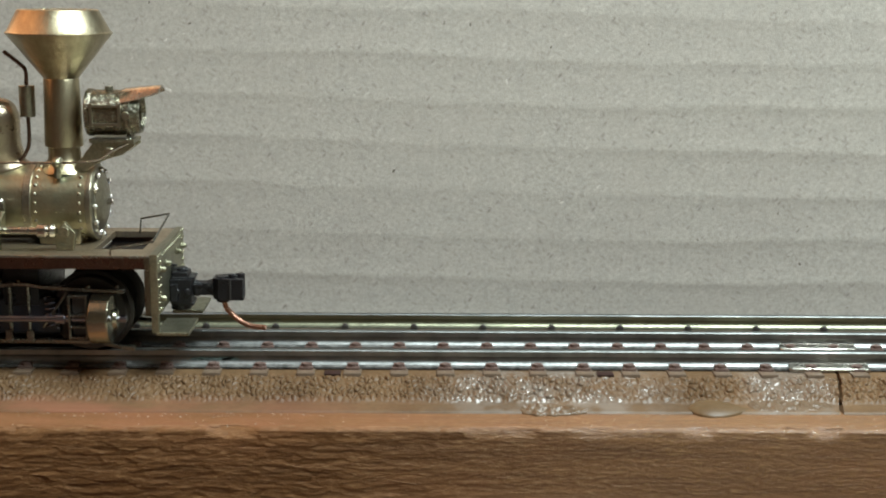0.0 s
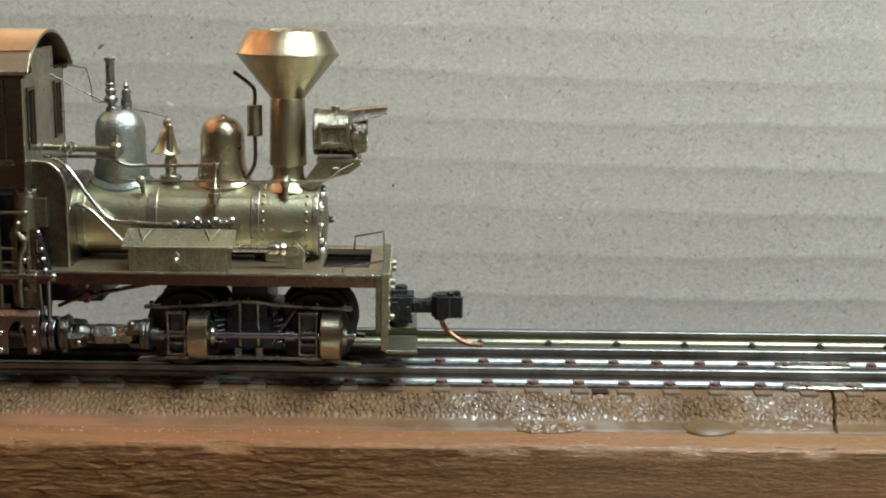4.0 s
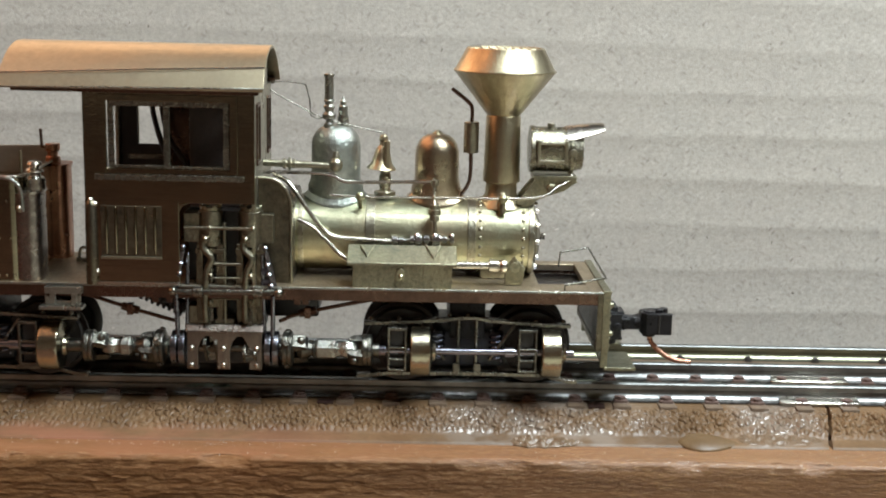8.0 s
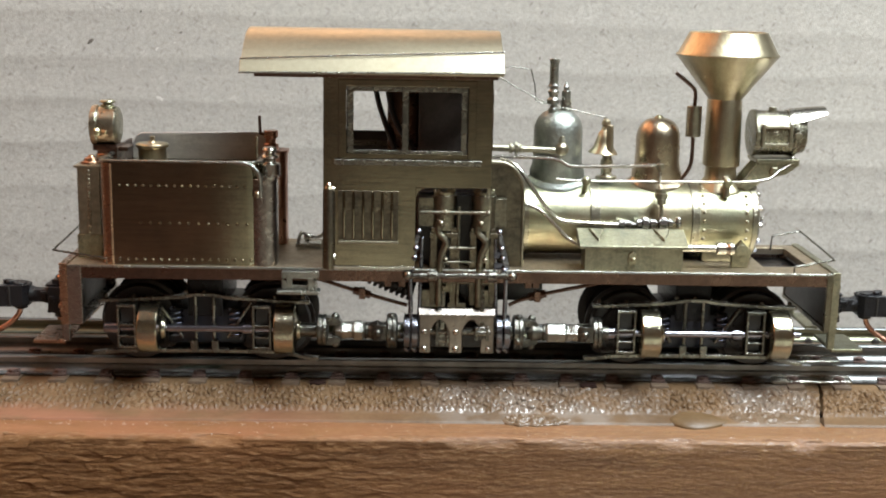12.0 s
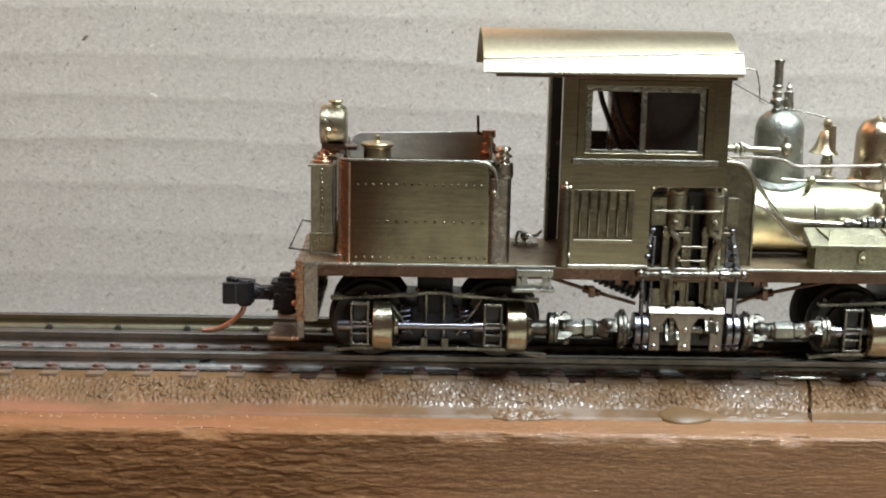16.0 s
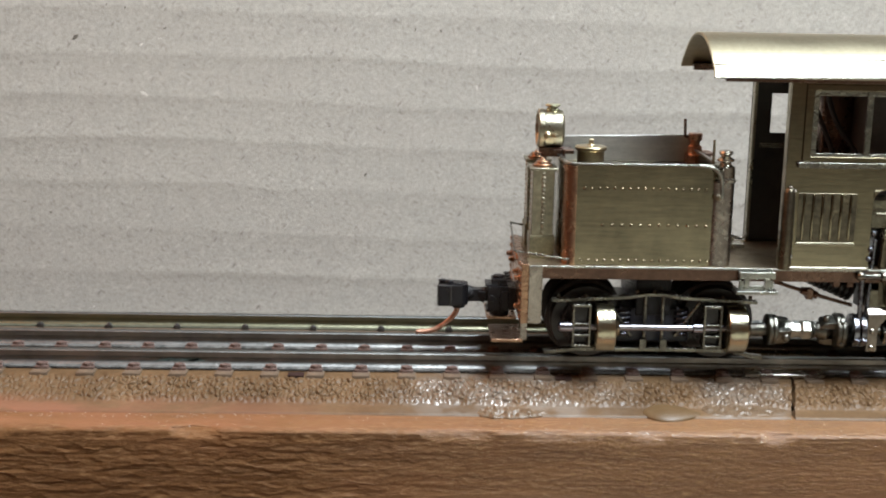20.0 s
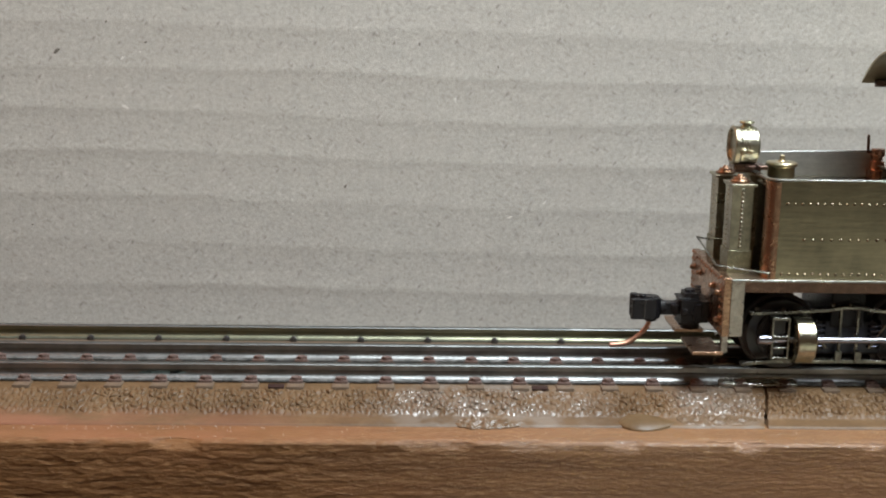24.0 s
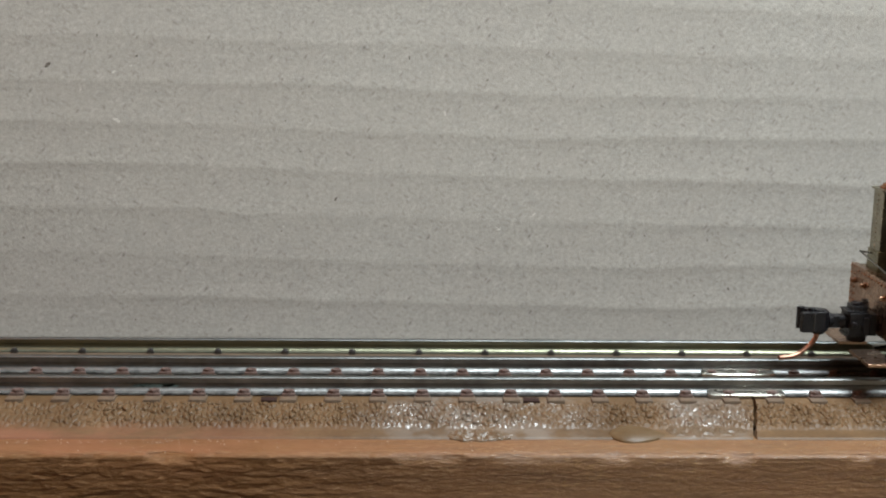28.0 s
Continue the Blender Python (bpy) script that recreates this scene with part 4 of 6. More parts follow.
def build_coupler(loco, x, s):
    q = lambda a, b: (x + min(a * s, b * s), x + max(a * s, b * s))
    bm = box(B(), *q(0, 3.2), -2.1, 2.1, 6.6, 10.2, 0.2)
    box(bm, *q(0.2, 1.2), -2.5, 2.5, 7.0, 9.6, 0.2)
    box(bm, *q(0.4, 2.6), -1.6, 1.6, 10.4, 11.2, 0.15)
    rod(bm, (x + 1.3 * s, 0, 5.4), (x + 1.3 * s, 0, 6.4), 1.5, 12)
    hexnut(bm, (x + 1.6 * s, 0, 11.2), 0.9, 0.5, (0, 0, 1))
    cp = part("coupler", bm, BLACK, loco, "black knuckle coupler")
    bm = box(B(), *q(3.2, 6.4), -0.9, 0.9, 7.6, 9.5, 0.2)
    part("shank", bm, BLACK, cp)
    bm = B()
    out = [(6.2, 1.0), (6.2, -1.0), (7.0, -1.8), (9.0, -2.0), (10.7, -2.1), (10.9, -1.3), (9.7, -0.8), (9.2, 0.3), (10.0, 0.9), (10.5, 1.6), (9.7, 2.1), (8.1, 2.0), (6.9, 1.6)]
    slab(bm, [(x + a * s, b) for a, b in out], 7.1, 10.3)
    rod(bm, (x + 7.6 * s, -0.4, 6.6), (x + 7.6 * s, -0.4, 10.5), 1.0, 12)
    rod(bm, (x + 10.0 * s, 1.3, 7.0), (x + 10.0 * s, 1.3, 10.5), 0.65, 10)
    part("knuckle_head", bm, BLACK, cp)
    bm = rod(B(), (x + 3.6 * s, 0, 8.5), (x + 4.8 * s, 0, 8.6), 1.35, 12, 0.85)
    rod(bm, (x + 4.8 * s, 0, 8.6), (x + 6.2 * s, 0, 8.7), 0.85, 12, 1.3)
    part("shank_cone", bm, BLACK, cp)
    for z0, z1, a, b, w in ((10.15, 10.5, 0.2, 3.6, 1.7), (6.2, 6.65, 0.3, 3.4, 1.8), (8.9, 9.3, 2.6, 4.6, 1.3)):
        part("cover_plate", box(B(), *q(a, b), -w, w, z0, z1, 0.1), BLACK, cp)
    for d in (1.0, 2.6):
        part("screw", lathe(B(), (x + d * s, -2.1, 8.4), (0, -1, 0), [(0, 0.55), (0.3, 0.5), (0.35, 0.15)], 12), BLACK, cp)
    part("knuckle_pin", lathe(B(), (x + 9.0 * s, -0.6, 10.2), (0, 0, 1), [(0, 0.6), (0.5, 0.6), (0.65, 0.4)], 12), BLACK, cp)
    bm = box(B(), *q(8.7, 8.95), -2.12, -1.8, 7.2, 10.2)
    part("head_groove", bm, DARK, cp)
    bm = tube(B(), [(x + 7.7 * s, -0.4, 6.6), (x + 8.2 * s, -0.5, 5.4), (x + 9.7 * s, -0.9, 4.0), (x + 11.6 * s, -1.3, 3.1), (x + 14.0 * s, -1.6, 2.9)], 0.42, 8, 4)
    part("trip_pin", bm, COPPER, cp, "bent copper uncoupling pin")
    bm = B()
    for k in range(4):
        rod(bm, (x + 0.35 * s, 0, 10.6 + 0.42 * k), (x + 0.35 * s, 0, 10.8 + 0.42 * k), 0.85 - 0.1 * k, 10)
    part("spring", bm, BLACK, cp)


def build_boiler(loco):
    o = (0, BY, BZ)
    bm = lathe(B(), o, (1, 0, 0), [(6.5, BR), (31.8, BR)], 48)
    barrel = part("boiler_barrel", bm, BRASS, loco, "shiny worn brass boiler barrel")
    bm = lathe(B(), o, (1, 0, 0), [(31.8, BR + 0.02), (40.6, BR + 0.02)], 48)
    smoke = part("smokebox", bm, BRASS, loco)
    bm = lathe(B(), o, (1, 0, 0), [(40.5, BR + 0.18), (41.3, BR + 0.18), (41.5, BR - 0.1), (41.5, 4.3), (41.8, 4.2), (42.3, 3.0), (42.6, 0.6)], 40)
    door = part("smokebox_front", bm, BRASS_DULL, smoke)
    for k in range(12):
        a = 2 * math.pi * k / 12
        part("door_dog", hexnut(B(), (41.5, BY + 4.8 * math.cos(a), BZ + 4.8 * math.sin(a)), 0.42, 0.7, (1, 0, 0)), SILVER, smoke)
    part("door_knob", rod(B(), (42.5, BY, BZ), (43.4, BY, BZ), 0.5, 10), SILVER, smoke)
    for x, w in ((16.7, 1.4), (31.6, 1.2), (7.0, 0.7)):
        bm = lathe(B(), o, (1, 0, 0), [(x, BR), (x, BR + 0.22), (x + w, BR + 0.22), (x + w, BR)], 48)
        part("boiler_band", bm, BRASS_DULL, loco)
    bm = B()
    for x in (33.4, 39.7):
        for k in range(-3, 12):
            a = radians(90 + 14 * k)
            p = (x, BY + (BR + 0.02) * math.cos(a), BZ + (BR + 0.02) * math.sin(a))
            rivets(bm, [p], 0.33, (0, math.cos(a), math.sin(a)))
    part("rivets", bm, BRASS_DULL, smoke)
    # saddle under the smokebox
    part("smokebox_saddle", box(B(), 33.5, 39.5, BY - 4.4, BY + 4.4, 15.5, 18.2, 0.3), BRASS_DULL, loco)
    # firebox wrapper with its bright front lip
    prof = [(-7.5, 15.5), (-7.5, 23.5)] + [(BY + (6.6 + 2.4) * math.cos(radians(a)) * 1.0, 20.9 + 7.0 * math.sin(radians(a))) for a in range(158, 21, -12)] + [(10.3, 23.5), (10.3, 15.5)]
    bm = skin(B(), [[Vector((x, y, z)) for y, z in prof] for x in (1.7, 6.2)])
    fire = part("firebox", bm, DARK, loco, "blackened firebox wrapper")
    bm = skin(B(), [[Vector((x, BY + (y - BY) * 1.03, 15.5 + (z - 15.5) * 1.015)) for y, z in prof] for x in (5.7, 6.6)])
    part("firebox_lip", bm, DARK_BRASS, fire)
    rim = [(1.7, 30.6), (3.4, 30.55), (4.7, 30.0), (5.7, 28.9), (6.3, 27.3), (6.4, 25.0), (6.4, 15.5)]
    part("firebox_side", plate(B(), [(1.7, 15.5)] + rim, -8.1, -7.6), DARK_BRASS, fire)
    part("firebox_rim", tube(B(), [(x, -8.15, z) for x, z in rim], 0.24, 8, 3), BRASS_DULL, fire)
    # ash pan seen under the running board
    part("ash_pan", box(B(), 1.0, 10.0, -4.0, 8.0, 9.5, 14.4, 0.3), DARK, loco)


def build_domes(loco):
    def dome(x, r, top, flare, label, mat, narrow=0.76):
        """A turned dome whose skirt is saddled over the barrel."""
        rise = BZ + BR
        prof = [(0.02, flare, 0), (0.28, flare, 0), (0.45, flare - 0.2, 0), (0.85, flare - 0.65, 0.1), (1.5, r + 0.5, 0.35), (2.4, r + 0.18, 0.7), (3.3, r + 0.02, 1), (top - rise - 3.0, r, 1)]
        prof += [(top - rise - 3.0 + 3.0 * math.sin(radians(a)), r * (0.28 + 0.72 * math.cos(radians(a))), 1) for a in (15, 30, 45, 60, 75, 88)]
        prof += [(top - rise, 0.2, 1)]
        rings = []
        for hh, rad, free in prof:
            row = []
            for k in range(48):
                a = 2 * math.pi * k / 48
                dy = rad * math.sin(a) * (free + (1 - free) * narrow)
                saddle = BZ + math.sqrt(max(0.1, BR * BR - min(dy * dy, BR * BR - 0.1)))
                row.append(Vector((x + rad * math.cos(a), BY + dy, hh + saddle * (1 - free) + rise * free)))
            rings.append(row)
        return part(name, skin(B(), rings), mat, loco, label)
    name = "steam_dome"
    steam = dome(12.1, 3.6, 37.2, 4.7, "tall silvery-green brass steam dome", DOME_SKIN)
    name = "sand_dome"
    sand = dome(27.0, 3.25, 36.2, 4.4, "coppery brass sand dome", DOME_COPPERY)
    part("dome_knob", lathe(B(), (27.0, BY, 36.0), (0, 0, 1), [(0, 0.9), (0.35, 0.8), (0.5, 0.45), (0.7, 0.4)], 14), BRASS, sand)
    # whistle and pop valve
    bm = lathe(B(), (11.1, BY - 1.0, 36.6), (0, 0, 1), [(0, 0.75), (0.9, 0.75), (1.1, 0.45), (1.4, 0.45), (1.6, 0.95), (2.2, 1.0), (2.6, 0.6), (3.0, 0.75), (3.4, 0.9), (3.7, 0.55), (4.0, 0.6), (4.1, 0.85), (4.3, 0.85), (4.4, 0.66), (7.6, 0.66), (7.7, 0.82), (8.1, 0.82), (8.15, 0.5)], 16)
    part("whistle", bm, TINNED, loco)
    bm = lathe(B(), (13.1, BY, 36.6), (0, 0, 1), [(0, 0.85), (1.9, 0.85), (2.0, 0.72), (3.4, 0.68), (3.5, 0.42), (3.9, 0.42), (4.0, 0.5), (4.3, 0.25), (4.8, 0.12)], 14)
    part("pop_valve", bm, TINNED, loco)
    # stack
    bm = lathe(B(), (36.6, BY, 0), (0, 0, 1), [(25.6, 3.9), (26.3, 3.5), (27.0, 2.75), (27.6, 2.35), (29.3, 2.3), (29.35, 2.72), (29.6, 2.75), (39.0, 2.55), (39.2, 2.45), (45.4, 7.3), (45.55, 7.5), (45.75, 7.5), (45.95, 7.2),
                                                 (48.75, 5.75), (48.95, 5.65), (48.95, 5.35), (47.5, 5.2), (45.5, 6.2), (41.0, 2.6), (41.0, 0.1)], 64)
    stack = part("chimney", bm, BRASS_STACK, loco, "polished brass diamond smokestack")
    bm = B()
    for k in range(9):
        y = BY - 4.6 + 1.15 * k
        w = math.sqrt(max(0.1, 5.2 ** 2 - (y - BY) ** 2))
        rod(bm, (36.6 - w, y, 48.75), (36.6 + w, y, 48.75), 0.13, 6)
        x = 36.6 - 4.6 + 1.15 * k
        w = math.sqrt(max(0.1, 5.2 ** 2 - (x - 36.6) ** 2))
        rod(bm, (x, BY - w, 48.85), (x, BY + w, 48.85), 0.13, 6)
    tagged(part("spark_screen", bm, BRASS, stack), kind="stuff")
    bm = B()
    hexnut(bm, (36.6, BY - 3.3, 27.6), 0.7, 0.9)
    rod(bm, (36.6, BY - 4.4, 27.6), (36.6, BY - 4.4, 25.2), 0.5, 8)
    ball(bm, (36.6, BY - 4.5, 27.4), 0.7, 8)
    part("stack_bolt", bm, BRASS_DULL, stack)
    # bell on its yoke
    bm = lathe(B(), (19.4, BY - 0.5, 27.0), (0, 0, 1), [(0, 1.6), (0.6, 1.6), (0.7, 0.85), (1.2, 0.8), (1.8, 0.95), (3.0, 0.9), (3.2, 0.7), (5.0, 0.7)], 16)
    yoke = part("bell", bm, BRASS_DULL, loco, "small brass bell on a turned stand")
    bm = lathe(B(), (18.8, BY - 0.5, 30.9), (0.07, 0, 1), [(0, 2.25), (0.25, 2.1), (0.9, 1.55), (2.2, 1.2), (3.0, 1.0), (3.5, 0.55), (4.0, 0.5), (4.3, 0.7), (4.9, 0.6), (5.2, 0.15)], 24)
    part("bell_body", bm, BRASS, yoke)
    part("bell_arm", rod(B(), (19.6, BY - 1.9, 31.0), (19.6, BY - 1.6, 35.2), 0.5, 8), BRASS, yoke)
    # lubricator can with its bent pipe
    bm = rod(B(), (31.9, BY - 1.2, 33.7), (31.9, BY - 1.2, 38.2), 1.12, 20)
    can = part("feed_can", bm, BRASS_DULL, loco, "small cylindrical can on a bent pipe")
    bm = tube(B(), [(28.9, BY - 1.2, 43.0), (31.2, BY - 1.2, 41.2), (31.9, BY - 1.2, 40.2), (31.9, BY - 1.2, 38.0)], 0.3, 8, 4)
    tube(bm, [(31.9, BY - 1.2, 34.0), (31.9, BY - 1.2, 30.2), (31.3, BY - 1.2, 28.4), (30.2, BY - 1.2, 27.0)], 0.3, 8, 4)
    part("can_pipe", bm, BRONZE, can)


def build_headlight(loco):
    y = BY - 0.8
    bm = lathe(B(), (0, y, 34.4), (1, 0, 0), [(40.5, 3.35), (40.6, 3.45), (41.2, 3.45), (41.3, 3.3), (46.2, 3.3), (46.3, 3.5), (46.9, 3.5), (47.0, 3.2), (48.2, 2.9), (48.3, 2.5), (47.6, 2.3), (47.4, 0.1)], 36)
    lamp_ob = part("headlight", bm, LAMP_CAST, loco, "drum headlight with a raised visor, dull brass")
    bm = B()
    sections = []
    for x, spread, rise in ((45.6, 62, 0.1), (47.4, 60, 0.35), (49.4, 52, 0.55), (51.2, 42, 0.65)):
        sections.append([Vector((x, y + 3.6 * math.sin(radians(a)), 34.2 + rise + 3.6 * math.cos(radians(a)))) for a in [spread * k / 6 for k in range(-6, 7)]] +
                        [Vector((x, y + 3.35 * math.sin(radians(a)), 34.2 + rise + 3.35 * math.cos(radians(a)))) for a in [-spread * k / 6 for k in range(-6, 7)]])
    skin(bm, sections)
    part("visor", bm, SILVER, lamp_ob, "bright sheet visor")
    bm = B()
    for z in (33.0, 35.6):
        box(bm, 41.6, 45.8, y - 3.55, y - 3.1, z - 0.2, z + 0.2)
    for x in (41.6, 45.6):
        box(bm, x - 0.25, x + 0.25, y - 3.6, y - 3.0, 32.6, 36.0)
    rod(bm, (46.6, y - 3.4, 34.3), (46.6, y - 4.0, 34.3), 0.6, 10)
    rod(bm, (43.6, y, 37.5), (43.6, y, 38.2), 0.6, 10)
    part("lamp_trim", bm, BRASS_DULL, lamp_ob)
    bm = plate(B(), [(38.6, 26.6), (40.0, 28.4), (41.6, 30.4), (47.2, 30.4), (47.6, 29.9), (45.6, 28.5), (42.6, 27.6), (40.2, 26.0)], y - 2.2, y - 1.8)
    plate(bm, [(38.6, 26.6), (40.0, 28.4), (41.6, 30.4), (47.2, 30.4), (47.6, 29.9), (45.6, 28.5), (42.6, 27.6), (40.2, 26.0)], y + 1.8, y + 2.2)
    box(bm, 41.0, 47.4, y - 2.6, y + 2.6, 30.2, 30.8)
    hexnut(bm, (43.8, y - 2.2, 28.9), 0.8, 0.5)
    part("lamp_bracket", bm, BRASS_CAST, loco)


def build_pipes(loco):
    py = BY - 4.7
    bm = tube(B(), [(11.5, py, 27.6), (16.0, py, 27.35), (28.0, py, 27.45), (41.0, py, 27.7), (44.5, py + 1, 29.2), (46.8, py + 2, 30.4), (46.2, py + 2.4, 31.2)], 0.2, 8, 4)
    rail_ob = part("handrail", bm, SILVER, loco)
    bm = B()
    for x in (15.9, 36.6):
        ball(bm, (x, py, 27.4), 0.72, 10)
        rod(bm, (x, py, 27.4), (x, py + 1.5, 25.6), 0.42, 8)
    part("handrail_stanchion", bm, BRASS, rail_ob)
    # steam pipe from the cab to the dome
    bm = rod(B(), (1.8, -2.0, 31.9), (11.6, -2.0, 31.6), 0.5, 12)
    for x, r in ((4.6, 0.8), (5.4, 0.95), (6.0, 0.7)):
        rod(bm, (x, -2.0, 31.85), (x + 0.5, -2.0, 31.85), r, 10)
    ball(bm, (12.3, -2.1, 31.8), 1.05, 12)
    rod(bm, (12.3, -2.1, 31.8), (12.3, -1.6, 33.6), 0.6, 10)
    part("throttle_pipe", bm, BRASS_DULL, loco)
    bm = tube(B(), [(1.8, -2.4, 30.6), (8.0, -2.4, 30.6), (11.6, -2.4, 30.35), (13.4, -2.6, 29.5), (16.0, -2.6, 29.4), (25.6, -2.6, 29.7), (26.4, -2.6, 30.2)], 0.26, 8, 4)
    part("sand_pipe", bm, SILVER, loco)
    bm = tube(B(), [(3.4, -3.0, 30.4), (5.2, -4.4, 29.8), (6.6, -5.0, 28.4), (9.0, -5.2, 25.0), (10.8, -5.2, 22.8), (12.4, -5.2, 21.8), (16.0, -5.2, 21.5), (20.6, -5.2, 21.3)], 0.34, 8, 4)
    tube(bm, [(7.0, -5.3, 24.2), (9.0, -5.6, 23.4), (11.0, -5.8, 21.6), (13.2, -6.0, 19.4), (15.0, -6.4, 18.4)], 0.3, 8, 4)
    inj = part("injector_pipe", bm, SILVER, loco, "curved bright copper-silver feed pipe")
    bm = rod(B(), (20.0, -5.2, 21.35), (29.4, -5.2, 21.75), 0.24, 8)
    for x, r, w in ((20.6, 0.75, 0.9), (21.6, 0.55, 0.8), (23.2, 0.8, 0.7), (24.0, 1.0, 0.9), (25.2, 0.7, 0.8), (26.4, 0.95, 1.2), (27.8, 0.6, 0.7), (29.0, 0.75, 0.6)):
        rod(bm, (x, -5.2, 21.35 + (x - 20) * 0.042), (x + w, -5.2, 21.35 + (x - 20) * 0.042), r, 10)
    for x in (24.2, 26.8, 29.2):
        ball(bm, (x, -5.5, 22.2), 0.5, 8)
    part("injector", bm, STEEL, loco)
    bm = tube(B(), [(26.6, -2.8, 29.9), (26.6, -3.6, 27.4), (26.7, -4.9, 25.2), (26.8, -5.2, 21.8)], 0.3, 8, 4)
    for z, yy, r in ((29.6, -2.9, 0.6), (26.2, -4.3, 0.8), (25.6, -4.7, 0.95), (24.8, -5.0, 0.7)):
        rod(bm, (26.7, yy, z - 0.4), (26.7, yy, z + 0.4), r, 10)
    part("feed_pipe", bm, BRASS_DULL, loco)
    # blower pipe in front of the tool box
    bm = rod(B(), (29.4, -7.2, 18.4), (34.6, -7.2, 18.4), 0.55, 12)
    lathe(bm, (34.6, -7.2, 18.4), (1, 0, 0), [(0, 0.95), (1.3, 0.95), (1.4, 0.7), (1.9, 1.05), (2.5, 0.9), (2.7, 0.4)], 14)
    part("exhaust_elbow", bm, SILVER, loco)
    bm = plate(B(), [(37.0, 15.6), (37.0, 18.0), (38.3, 19.6), (39.8, 18.0), (39.4, 15.6)], -7.0, -6.0)
    rod(bm, (38.2, -7.4, 18.2), (38.2, -6.4, 18.2), 0.8, 12)
    part("washout_plug", bm, BRASS_CAST, loco)
    # bell and whistle cords
    bm = tube(B(), [(2.6, 0.4, 43.3), (7.7, 0.3, 43.1), (8.5, 0.3, 38.6), (10.4, 0.4, 38.3)], 0.11, 6, 2)
    tube(bm, [(2.6, 0.0, 42.2), (9.8, 0.4, 38.4), (14.0, 0.8, 37.3), (19.2, 1.0, 36.2)], 0.11, 6, 2)
    part("whistle_cord", bm, JOINT, loco)


def build_toolbox(loco):
    bm = box(B(), 15.2, 29.2, -10.1, -6.4, 15.5, 18.9, 0.1)
    tb = part("tool_box", bm, BRASS_CAST, loco, "dull greenish cast tool box with a sloped lid")
    lid = skin(B(), [[Vector((x, -10.5, 18.75)), Vector((x, -10.5, 19.2)), Vector((x, -6.2, 21.0)), Vector((x, -6.2, 18.8))] for x in (14.4, 29.9)])
    part("lid", lid, BRASS_CAST, tb)
    bm = B()
    for x in (17.2, 26.6):
        tube(bm, [(x - 1.0, -6.8, 21.0), (x, -9.4, 19.9), (x + 1.0, -6.8, 21.0)], 0.2, 6, 1)
    part("hinge", bm, BRASS_CAST, tb)
    bm = plate(B(), [(21.4, 16.6), (22.4, 16.6), (22.5, 18.0), (22.0, 18.5), (21.4, 18.0)], -10.5, -10.0)
    ball(bm, (22.0, -10.5, 17.3), 0.42, 8)
    part("hasp", bm, BRASS, tb)


